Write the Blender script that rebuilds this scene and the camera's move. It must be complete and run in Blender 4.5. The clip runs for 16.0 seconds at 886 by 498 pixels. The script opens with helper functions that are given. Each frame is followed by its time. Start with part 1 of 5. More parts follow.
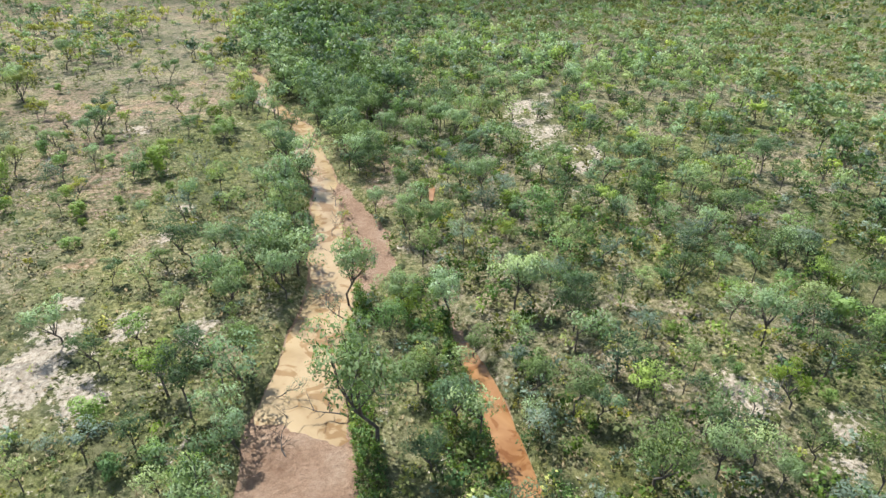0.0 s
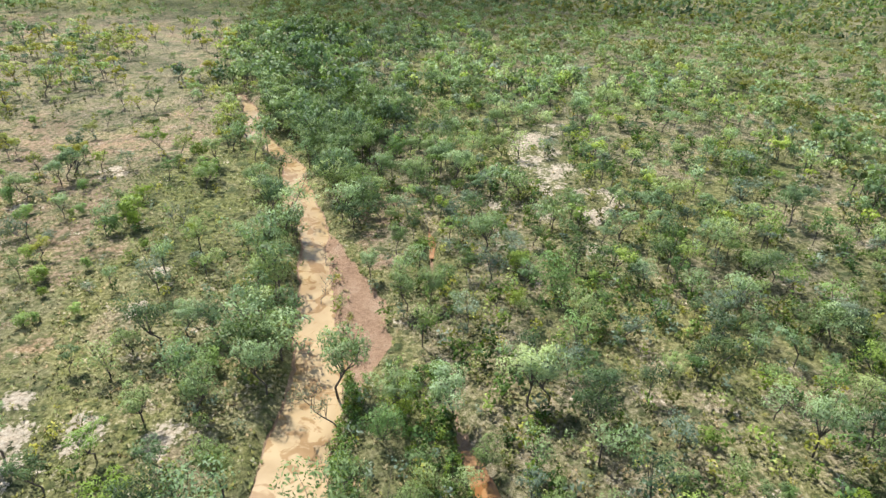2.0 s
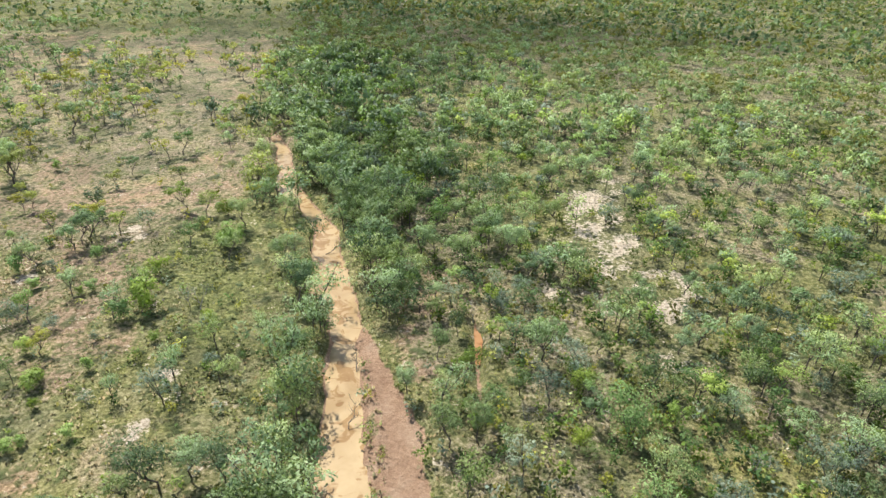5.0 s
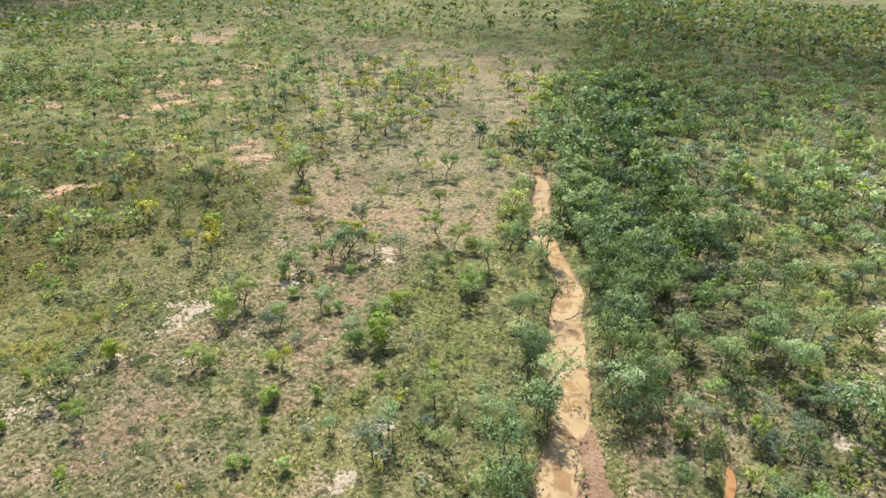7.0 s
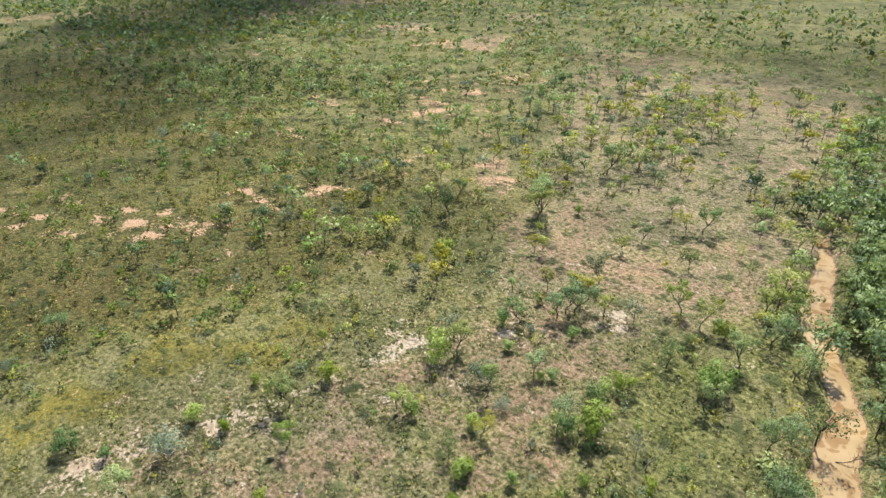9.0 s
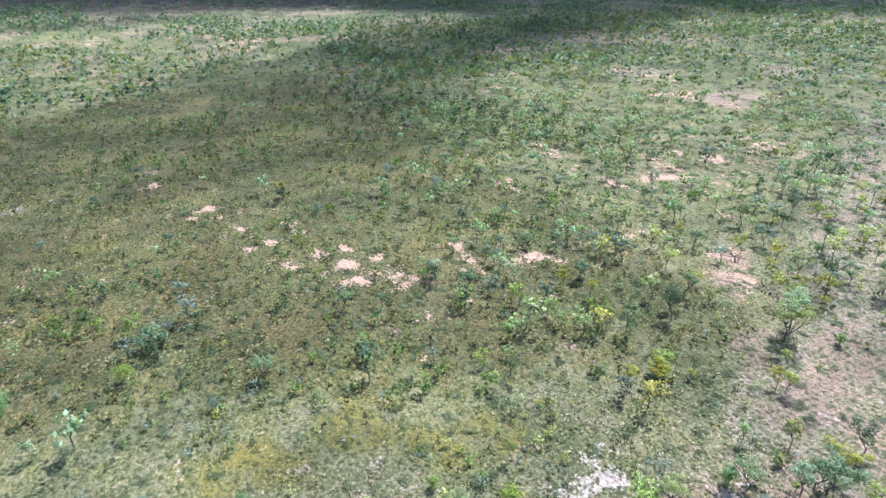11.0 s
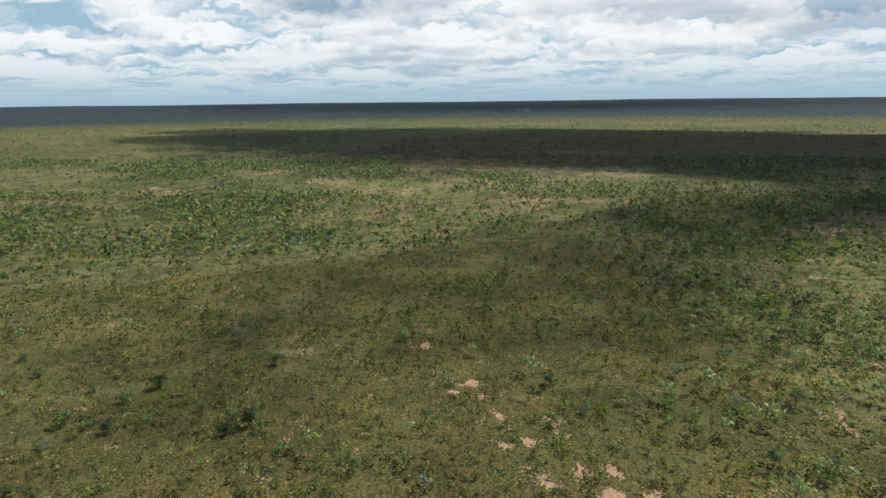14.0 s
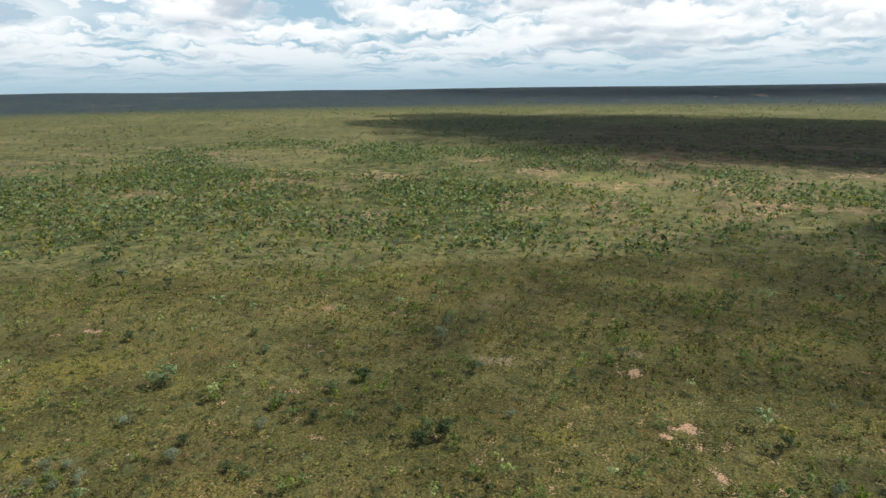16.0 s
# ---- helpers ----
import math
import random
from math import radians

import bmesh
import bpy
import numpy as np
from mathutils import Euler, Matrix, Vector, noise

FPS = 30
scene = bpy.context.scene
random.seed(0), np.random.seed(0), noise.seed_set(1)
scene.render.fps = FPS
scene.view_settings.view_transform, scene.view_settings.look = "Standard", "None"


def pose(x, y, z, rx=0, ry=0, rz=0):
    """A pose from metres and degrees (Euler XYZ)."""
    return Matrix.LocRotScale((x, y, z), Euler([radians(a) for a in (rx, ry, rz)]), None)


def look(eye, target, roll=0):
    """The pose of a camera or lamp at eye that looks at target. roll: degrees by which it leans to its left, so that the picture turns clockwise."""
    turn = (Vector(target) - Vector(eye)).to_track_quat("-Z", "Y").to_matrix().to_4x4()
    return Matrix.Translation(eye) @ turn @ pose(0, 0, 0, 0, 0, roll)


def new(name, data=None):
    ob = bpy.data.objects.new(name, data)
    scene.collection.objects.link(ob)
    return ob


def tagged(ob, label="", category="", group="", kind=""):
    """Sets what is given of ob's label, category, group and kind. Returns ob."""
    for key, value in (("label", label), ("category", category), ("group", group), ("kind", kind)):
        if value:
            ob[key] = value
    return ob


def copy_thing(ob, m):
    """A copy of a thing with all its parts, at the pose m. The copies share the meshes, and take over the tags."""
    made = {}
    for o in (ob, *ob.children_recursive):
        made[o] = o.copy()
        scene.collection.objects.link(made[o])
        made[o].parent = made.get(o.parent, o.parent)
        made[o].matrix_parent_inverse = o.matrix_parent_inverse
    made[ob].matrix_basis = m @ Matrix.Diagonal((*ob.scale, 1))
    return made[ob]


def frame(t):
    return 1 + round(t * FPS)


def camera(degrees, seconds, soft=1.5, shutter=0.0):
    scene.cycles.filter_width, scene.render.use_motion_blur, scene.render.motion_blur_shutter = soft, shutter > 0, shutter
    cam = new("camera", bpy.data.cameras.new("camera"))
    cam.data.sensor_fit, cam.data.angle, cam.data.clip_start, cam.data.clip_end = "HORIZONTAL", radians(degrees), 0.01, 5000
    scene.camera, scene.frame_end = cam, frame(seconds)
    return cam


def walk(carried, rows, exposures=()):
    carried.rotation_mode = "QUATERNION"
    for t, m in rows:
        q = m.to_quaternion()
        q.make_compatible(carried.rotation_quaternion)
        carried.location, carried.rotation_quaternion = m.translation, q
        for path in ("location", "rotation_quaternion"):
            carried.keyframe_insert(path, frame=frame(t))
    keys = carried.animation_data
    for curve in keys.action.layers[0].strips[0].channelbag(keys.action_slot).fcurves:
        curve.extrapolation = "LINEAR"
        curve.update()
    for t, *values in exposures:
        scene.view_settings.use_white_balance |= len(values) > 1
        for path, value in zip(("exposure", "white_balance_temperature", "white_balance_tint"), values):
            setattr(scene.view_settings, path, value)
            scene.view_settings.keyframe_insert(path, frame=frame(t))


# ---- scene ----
cam = camera(71.1, 16.0)
PATH = [
    (0, (-0.906, 1.527, 41.439), (-0.792, 3.259, 40.446), 1.5),
    (0.5, (-0.837, 4.506, 42.19), (-0.722, 6.239, 41.199), 1.5),
    (1, (-0.756, 7.502, 42.984), (-0.642, 9.236, 41.995), 1.5),
    (1.5, (-0.733, 10.488, 43.719), (-0.617, 12.224, 42.733), 1.5),
    (2, (-0.692, 13.486, 44.515), (-0.575, 15.223, 43.531), 1.6),
    (2.5, (-0.616, 16.375, 45.431), (-0.498, 18.114, 44.449), 1.7),
    (3, (-0.716, 19.329, 46.332), (-0.595, 21.068, 45.352), 1.9),
    (3.2, (-0.937, 20.521, 46.581), (-0.81, 22.261, 45.603), 2.0),
    (4.2, (-1.338, 26.044, 48.246), (-1.220, 27.781, 47.261), 1.9),
    (4.7, (-1.754, 28.714, 49.039), (-1.675, 30.455, 48.057), 1.8),
    (5.0, (-2.098, 30.350, 49.502), (-2.092, 32.094, 48.524), 1.7),
    (5.3, (-2.526, 32.04, 49.957), (-2.624, 33.786, 48.985), 1.5),
    (5.5, (-2.704, 33.261, 50.152), (-2.883, 35.002, 49.184), 1.6),
    (6, (-3.627, 36.066, 51.009), (-3.995, 37.775, 50.036), 1.2),
    (6.5, (-4.575, 38.865, 51.865), (-5.129, 40.522, 50.891), 1.0),
    (7, (-5.878, 41.531, 52.749), (-6.609, 43.117, 51.774), 0.7),
    (7.5, (-7.432, 43.98, 53.628), (-8.329, 45.478, 52.653), 0.3),
    (8, (-9.114, 46.277, 54.474), (-10.143, 47.689, 53.5), 0.0),
    (8.5, (-11.014, 48.513, 55.319), (-12.19, 49.804, 54.345), -0.4),
    (9, (-13.016, 50.491, 56.188), (-14.323, 51.646, 55.21), -0.8),
    (9.2, (-13.998, 51.179, 56.428), (-15.349, 52.28, 55.448), -0.8),
    (10.0, (-18.516, 53.614, 58.396), (-20.013, 54.502, 57.411), -0.8),
    (10.6, (-22.869, 54.632, 60.192), (-24.447, 55.371, 59.210), -0.65),
    (10.95, (-25.449, 55.048, 61.092), (-27.091, 55.715, 60.166), -0.57),
    (11.3, (-27.87, 55.41, 61.735), (-29.606, 56.0, 60.936), -0.5),
    (11.5, (-29.258, 55.79, 61.911), (-31.052, 56.334, 61.215), -0.52),
    (12, (-32.755, 56.309, 62.603), (-34.66, 56.724, 62.158), -0.57),
    (12.5, (-35.729, 56.631, 63.356), (-37.668, 56.903, 62.946), -0.62),
    (13, (-38.749, 56.571, 64.214), (-40.702, 56.704, 63.805), -0.66),
    (13.5, (-41.787, 56.292, 64.967), (-43.744, 56.289, 64.551), -0.7),
    (14, (-44.634, 56.001, 65.822), (-46.574, 55.867, 65.354), -0.7),
    (14.5, (-47.44, 55.463, 66.779), (-49.356, 55.204, 66.268), -0.7),
    (15, (-50.279, 54.701, 67.703), (-52.175, 54.322, 67.191), -0.68),
    (15.5, (-53.13, 53.476, 68.627), (-54.987, 52.938, 68.116), -0.72),
    (16, (-55.518, 51.521, 69.522), (-57.299, 50.765, 69.014), -0.77),
]
walk(cam, [(t, look(eye, target, roll)) for t, eye, target, roll in PATH],
     [(0.0, 0.21, 5750, 8), (1.5, 0.24, 5950, 8), (5.5, 0.25, 6150, 9), (9.2, 0.13, 6350, 10), (11.2, 0.52, 4950, 20), (11.5, 0.52, 4950, 20), (12.0, -0.32, 5750, 8), (12.4, -0.92, 6000, 8), (13.5, -0.76, 6350, 10), (14.5, -0.66, 6500, 10), (16.0, -0.56, 6550, 10)])

# ---------------------------------------------------------------- light
SUN_AZ, SUN_EL = radians(122.0), radians(54.0)      # angle from +x towards +y, height
world = bpy.data.worlds.new("sky")
scene.world = world
world.use_nodes = True


def node(tree, kind, **values):
    """A new node; values are sockets by name (spaces as underscores) or attributes."""
    n = tree.nodes.new(kind)
    for key, value in values.items():
        socket = n.inputs.get(key.replace("_", " "))
        if socket is not None:
            socket.default_value = value
    return n


def link(tree, a, b):
    tree.links.new(a, b)


def maths(tree, op, a, b=None, clamp=False):
    n = tree.nodes.new("ShaderNodeMath")
    n.operation, n.use_clamp = op, clamp
    for i, v in enumerate((a, b)):
        if v is None:
            continue
        if isinstance(v, (int, float)):
            n.inputs[i].default_value = v
        else:
            tree.links.new(v, n.inputs[i])
    return n.outputs[0]


def ramp(tree, fac, stops):
    n = tree.nodes.new("ShaderNodeValToRGB")
    el = n.color_ramp.elements
    while len(el) < len(stops):
        el.new(0.5)
    for e, (p, c) in zip(el, stops):
        e.position, e.color = p, (*c, 1.0) if len(c) == 3 else c
    tree.links.new(fac, n.inputs[0])
    return n.outputs[0]


def grey(v):
    return (v, v, v)


def mix(tree, fac, a, b, blend="MIX"):
    n = tree.nodes.new("ShaderNodeMix")
    n.data_type, n.blend_type = "RGBA", blend
    for v, i in ((fac, 0), (a, 6), (b, 7)):
        if isinstance(v, (int, float)):
            n.inputs[i].default_value = v
        elif isinstance(v, tuple):
            n.inputs[i].default_value = (*v, 1.0)
        else:
            tree.links.new(v, n.inputs[i])
    return n.outputs[2]


def noise_tex(tree, vector, scale, detail=4.0, rough=0.55, distort=0.0):
    n = tree.nodes.new("ShaderNodeTexNoise")
    n.inputs["Scale"].default_value, n.inputs["Detail"].default_value = scale, detail
    n.inputs["Roughness"].default_value, n.inputs["Distortion"].default_value = rough, distort
    if vector is not None:
        tree.links.new(vector, n.inputs["Vector"])
    return n.outputs[0]


def build_sky(tree):
    """A blue sky with heaped cumulus: white crowns, grey bases, small rows towards the pale horizon."""
    tree.nodes.clear()
    out = tree.nodes.new("ShaderNodeOutputWorld")
    sky = tree.nodes.new("ShaderNodeTexSky")
    sky.sky_type, sky.sun_disc = "NISHITA", False
    sky.dust_density, sky.ozone_density, sky.air_density = 0.2, 2.5, 0.8
    sky.sun_elevation, sky.sun_rotation = SUN_EL, radians(90) - SUN_AZ
    blue = node(tree, "ShaderNodeBackground", Strength=0.15)
    link(tree, sky.outputs[0], blue.inputs[0])
    co = tree.nodes.new("ShaderNodeTexCoord")
    sep = tree.nodes.new("ShaderNodeSeparateXYZ")
    link(tree, co.outputs["Generated"], sep.inputs[0])
    z = maths(tree, "MAXIMUM", sep.outputs[2], 0.0)
    # bearing from the west, and height over the horizon, in radians
    bearing = maths(tree, "ARCTAN2", sep.outputs[1], maths(tree, "MULTIPLY", sep.outputs[0], -1.0))
    rise = maths(tree, "ARCSINE", sep.outputs[2])

    def field(scale, squash, lift, detail, shift=0.0, rough=0.55):
        v = tree.nodes.new("ShaderNodeCombineXYZ")
        link(tree, maths(tree, "MULTIPLY", bearing, scale), v.inputs[0])
        link(tree, maths(tree, "MULTIPLY", maths(tree, "ADD", rise, lift), scale * squash), v.inputs[1])
        v.inputs[2].default_value = shift
        return noise_tex(tree, v.outputs[0], 1.0, detail, rough)

    def heads(scale, squash, lift):
        """Rounded cauliflower heads."""
        v = tree.nodes.new("ShaderNodeCombineXYZ")
        link(tree, maths(tree, "ADD", maths(tree, "MULTIPLY", bearing, scale), maths(tree, "MULTIPLY", field(scale * 1.3, squash, lift, 2.0, 7.0), 1.2)), v.inputs[0])
        link(tree, maths(tree, "MULTIPLY", maths(tree, "ADD", rise, lift), scale * squash), v.inputs[1])
        vo = tree.nodes.new("ShaderNodeTexVoronoi")
        vo.voronoi_dimensions, vo.feature = "2D", "SMOOTH_F1"
        vo.inputs["Scale"].default_value, vo.inputs["Smoothness"].default_value = 1.0, 0.7
        link(tree, v.outputs[0], vo.inputs["Vector"])
        return maths(tree, "SUBTRACT", 0.5, vo.outputs["Distance"])

    def blob(az, el, wide, high):
        """A great cloud at a bearing and height in degrees."""
        dx = maths(tree, "DIVIDE", maths(tree, "SUBTRACT", bearing, radians(az)), radians(wide))
        dy = maths(tree, "DIVIDE", maths(tree, "SUBTRACT", rise, radians(el)), radians(high))
        d = maths(tree, "ADD", maths(tree, "MULTIPLY", dx, dx), maths(tree, "MULTIPLY", dy, dy))
        return maths(tree, "POWER", 2.718, maths(tree, "MULTIPLY", d, -1.0))
    puffs = maths(tree, "ADD", maths(tree, "MULTIPLY", heads(14.0, 2.1, 0.0), 0.55), maths(tree, "ADD", maths(tree, "MULTIPLY", heads(38.0, 1.8, 0.0), 0.32), maths(tree, "MULTIPLY", maths(tree, "SUBTRACT", field(46.0, 1.7, 0.0, 5.0, 2.0, 0.6), 0.5), 0.6)))

    def density(lift, bulge, detail):
        """A layer of cloud seen in perspective; heaped heads push its tops up."""
        up = maths(tree, "ADD", z, 0.045 + lift)
        up = maths(tree, "SUBTRACT", up, maths(tree, "MULTIPLY", maths(tree, "MULTIPLY", puffs, bulge), maths(tree, "ADD", z, 0.02)))
        up = maths(tree, "MAXIMUM", up, 0.012)
        v = tree.nodes.new("ShaderNodeCombineXYZ")
        link(tree, maths(tree, "DIVIDE", sep.outputs[0], up), v.inputs[0])
        link(tree, maths(tree, "DIVIDE", sep.outputs[1], up), v.inputs[1])
        v.inputs[2].default_value = 3.7
        return noise_tex(tree, v.outputs[0], 0.95, detail, 0.52)
    here, fine_above, big_above = density(0.0, 0.38, 2.5), density(0.008, 0.38, 2.0), density(0.022, 0.1, 1.0)
    mask = ramp(tree, maths(tree, "ADD", here, maths(tree, "MULTIPLY", puffs, 0.10)), [(0.33, grey(0.0)), (0.43, grey(0.7)), (0.51, grey(1.0))])
    thin = ramp(tree, z, [(0.0, grey(0.15)), (0.018, grey(0.55)), (0.045, grey(0.95)), (0.26, grey(0.85)), (0.42, grey(0.15)), (0.8, grey(0.08))])
    # white where the heap thins out above, grey where more cloud lies over it
    lit = maths(tree, "ADD", maths(tree, "MULTIPLY", maths(tree, "SUBTRACT", here, fine_above), 0.8), 0.80)
    lit = maths(tree, "ADD", lit, maths(tree, "MULTIPLY", puffs, 0.85))
    lit = maths(tree, "SUBTRACT", lit, maths(tree, "MULTIPLY", maths(tree, "SUBTRACT", big_above, 0.50), 2.4))
    dark = maths(tree, "ADD", blob(37.0, 8.0, 11.0, 3.2), maths(tree, "ADD", blob(-59.0, 5.8, 8.0, 1.5), maths(tree, "MULTIPLY", blob(-15.0, 8.0, 10.0, 2.2), 0.42)))
    body = ramp(tree, lit, [(0.15, (0.50, 0.54, 0.61)), (0.45, (0.62, 0.66, 0.71)), (0.72, (0.82, 0.84, 0.86)), (1.0, (1.0, 1.0, 0.99))])
    rough = maths(tree, "ADD", dark, maths(tree, "MULTIPLY", maths(tree, "SUBTRACT", here, 0.5), 1.6))
    body = mix(tree, ramp(tree, rough, [(0.40, grey(0.0)), (0.62, grey(1.0))]), body, ramp(tree, lit, [(0.2, (0.27, 0.37, 0.49)), (0.9, (0.46, 0.56, 0.66))]))
    # one bright little heap before the dark one
    heap = maths(tree, "ADD", blob(39.0, 7.8, 1.2, 0.5), maths(tree, "MULTIPLY", heads(90.0, 1.5, 0.0), 0.5))
    body = mix(tree, ramp(tree, heap, [(0.52, grey(0.0)), (0.60, grey(1.0))]), body, (1.0, 1.0, 1.0))
    cloud = node(tree, "ShaderNodeBackground", Strength=1.70)
    link(tree, body, cloud.inputs[0])
    both = tree.nodes.new("ShaderNodeMixShader")
    link(tree, maths(tree, "MULTIPLY", maths(tree, "MAXIMUM", mask, dark), thin), both.inputs[0])
    hazy = node(tree, "ShaderNodeBackground", Color=(0.45, 0.70, 0.86, 1.0), Strength=1.25)
    air = tree.nodes.new("ShaderNodeMixShader")
    link(tree, ramp(tree, z, [(0.0, grey(0.9)), (0.2, grey(0.8)), (0.4, grey(0.05))]), air.inputs[0])
    link(tree, blue.outputs[0], air.inputs[1])
    link(tree, hazy.outputs[0], air.inputs[2])
    link(tree, air.outputs[0], both.inputs[1])
    link(tree, cloud.outputs[0], both.inputs[2])
    pale = node(tree, "ShaderNodeBackground", Color=(0.50, 0.71, 0.85, 1.0), Strength=1.2)
    low = tree.nodes.new("ShaderNodeMixShader")
    link(tree, ramp(tree, z, [(0.0, grey(0.85)), (0.035, grey(0.5)), (0.09, grey(0.13)), (0.2, grey(0.06)), (0.4, grey(0.0))]), low.inputs[0])
    link(tree, both.outputs[0], low.inputs[1])
    link(tree, pale.outputs[0], low.inputs[2])
    link(tree, low.outputs[0], out.inputs[0])


build_sky(world.node_tree)
sun = new("sun", bpy.data.lights.new("sun", "SUN"))
sun.data.energy, sun.data.angle, sun.data.color = 7.6, radians(0.7), (1.0, 0.955, 0.875)
TO_SUN = Vector((math.cos(SUN_AZ) * math.cos(SUN_EL), math.sin(SUN_AZ) * math.cos(SUN_EL), math.sin(SUN_EL)))
sun.matrix_world = look(TO_SUN * 900.0, (0, 0, 0))

# ---------------------------------------------------------------- the plan
# edges of the main creek, by y: left bank, right bank
CREEK_Y = [-120, -60, -20, 20, 28, 35.5, 39, 43, 47, 51.4, 56, 61, 67, 74, 82, 88, 94, 99.5, 105.5, 110, 118, 126, 136, 143, 150, 157, 164, 176]
CREEK_L = [-30, -22, -15.5, -13.6, -14, -14.5, -15, -15.1, -14.5, -13.8, -13.9, -13.2, -13, -14, -14.3, -15.7, -15.9, -17.2, -20.6, -21.4, -22.7, -24, -29.4, -35.4, -36.3, -38.4, -39.5, -45]
CREEK_R = [-21, -13, -6, -4.4, -4.8, -5.3, -5.9, -6.6, -7.4, -8.0, -8.2, -7.6, -7.6, -9.2, -10.6, -11.5, -12.1, -13, -14.7, -16.3, -18.8, -20.5, -26.6, -30.5, -33, -35.2, -37.4, -43.5]
# the side channel: y, middle, half width
SIDE_Y = [-120, -60, -20, 20, 28, 35, 39.5, 46.6, 51, 55.6, 62, 70, 76, 82, 91, 96, 101]
SIDE_X = [20, 14, 10.5, 9.4, 9.0, 8.6, 8.0, 6.9, 6.0, 4.8, 3.6, 3.2, 2.5, 3.1, 2.9, 3.2, 2.6]
SIDE_W = [1.4, 1.6, 1.5, 1.4, 1.3, 1.25, 1.2, 1.15, 0.95, 0.4, -0.4, -0.5, -0.2, -0.1, 0.1, 0.35, 0.0]
# the pink mud bar beside the creek: y, middle, half width
BAR_Y = [62, 65, 68, 71, 74, 77, 80, 84, 88, 91, 94, 97]
BAR_X = [-5.6, -6.0, -4.9, -4.4, -5.5, -5.7, -6.2, -7.6, -9.2, -10.2, -11.6, -12.2]
BAR_W = [0.0, 1.0, 1.5, 2.3, 1.9, 2.0, 1.9, 1.6, 1.4, 1.1, 1.0, 0.0]
WATER = -1.0
rng = np.random.default_rng(11)


def lattice(x, y, seed):
    """Smooth value noise in 0..1 on arrays."""
    xi, yi = np.floor(x), np.floor(y)
    fx, fy = x - xi, y - yi
    fx, fy = fx * fx * (3 - 2 * fx), fy * fy * (3 - 2 * fy)

    def h(a, b):
        v = np.sin(a * 127.1 + b * 311.7 + seed * 74.7) * 43758.5453
        return v - np.floor(v)
    return (h(xi, yi) * (1 - fx) + h(xi + 1, yi) * fx) * (1 - fy) + (h(xi, yi + 1) * (1 - fx) + h(xi + 1, yi + 1) * fx) * fy


def cloudy(x, y, size, seed, octaves=4):
    v, a, s = 0.0, 0.5, 1.0 / size
    for k in range(octaves):
        v, a, s = v + a * lattice(x * s, y * s, seed + k), a * 0.5, s * 2.03
    return v / (1 - 0.5 ** octaves)


def smooth(a, b, v):
    t = np.clip((v - a) / (b - a), 0, 1)
    return t * t * (3 - 2 * t)


def main_channel(x, y):
    """Metres inside the creek's edge (minus: outside)."""
    left, right = np.interp(y, CREEK_Y, CREEK_L), np.interp(y, CREEK_Y, CREEK_R)
    inside = np.minimum(x - left, right - x)
    return np.where(y > 176, -np.hypot(x + 44, y - 176) , inside)


def side_channel(x, y):
    return np.where(y > 101, -np.hypot(x - 2.6, y - 101), np.interp(y, SIDE_Y, SIDE_W) - np.abs(x - np.interp(y, SIDE_Y, SIDE_X)))


def mud_bar(x, y):
    inside = np.interp(y, BAR_Y, BAR_W) - np.abs(x - np.interp(y, BAR_Y, BAR_X))
    return np.where((y > 98) | (y < 61), -5.0, inside)


def height(x, y):
    """The ground's height."""
    near = smooth(700, 300, np.hypot(x, y))
    z = (cloudy(x, y, 23.0, 3) - 0.5) * 0.9 + (cloudy(x, y, 4.0, 9, 2) - 0.5) * 0.22
    z = z * near
    ragged = (cloudy(x, y, 3.2, 21, 3) - 0.5) * 1.6
    m = main_channel(x, y) + ragged * 0.8
    floor_z = -1.28 + (cloudy(x, y, 5.0, 33, 3) - 0.5) * 0.62
    # a bank of mud fills the creek downstream
    floor_z = np.maximum(floor_z, -0.94 + 0.06 * cloudy(x, y, 3.0, 40, 2) - 0.30 * np.maximum(smooth(-1.0, 1.5, y - 42.0 + 0.25 * (x + 10) - 2.6 * ragged), smooth(20, 12, y + 4 * ragged)))
    bank = smooth(-1.7, 0.25, m)
    z = z * (1 - bank) + floor_z * bank
    s = side_channel(x, y) + ragged * 0.35
    bed = np.interp(y, [-120, 54, 60, 86, 90, 97, 101], [-1.35, -1.35, -0.75, -0.75, -1.6, -1.6, -0.5])      # a dry gully between the two pools
    z = z + (np.minimum(z, bed) - z) * smooth(-1.3, 0.1, s)
    b = smooth(-0.7, 0.4, mud_bar(x, y) + ragged * 0.5)
    z = z + (-0.72 + 0.15 * cloudy(x, y, 2.5, 50, 3) - z) * b
    far = np.hypot(x, y)
    z = z + 55.0 * smooth(2600, 4850, far) ** 1.5 * (0.85 + 0.15 * lattice(np.arctan2(y, x) * 9.0, far * 0, 5))
    return z


# ---------------------------------------------------------------- materials
def new_material(name):
    m = bpy.data.materials.new(name)
    m.use_nodes = True
    t = m.node_tree
    t.nodes.clear()
    out = t.nodes.new("ShaderNodeOutputMaterial")
    p = t.nodes.new("ShaderNodeBsdfPrincipled")
    link(t, p.outputs[0], out.inputs[0])
    return m, t, p, out


def place_of(tree):
    return tree.nodes.new("ShaderNodeNewGeometry").outputs["Position"]


def bump(tree, p, height_socket, strength, distance):
    b = node(tree, "ShaderNodeBump", Strength=strength, Distance=distance)
    link(tree, height_socket, b.inputs["Height"])
    link(tree, b.outputs[0], p.inputs["Normal"])


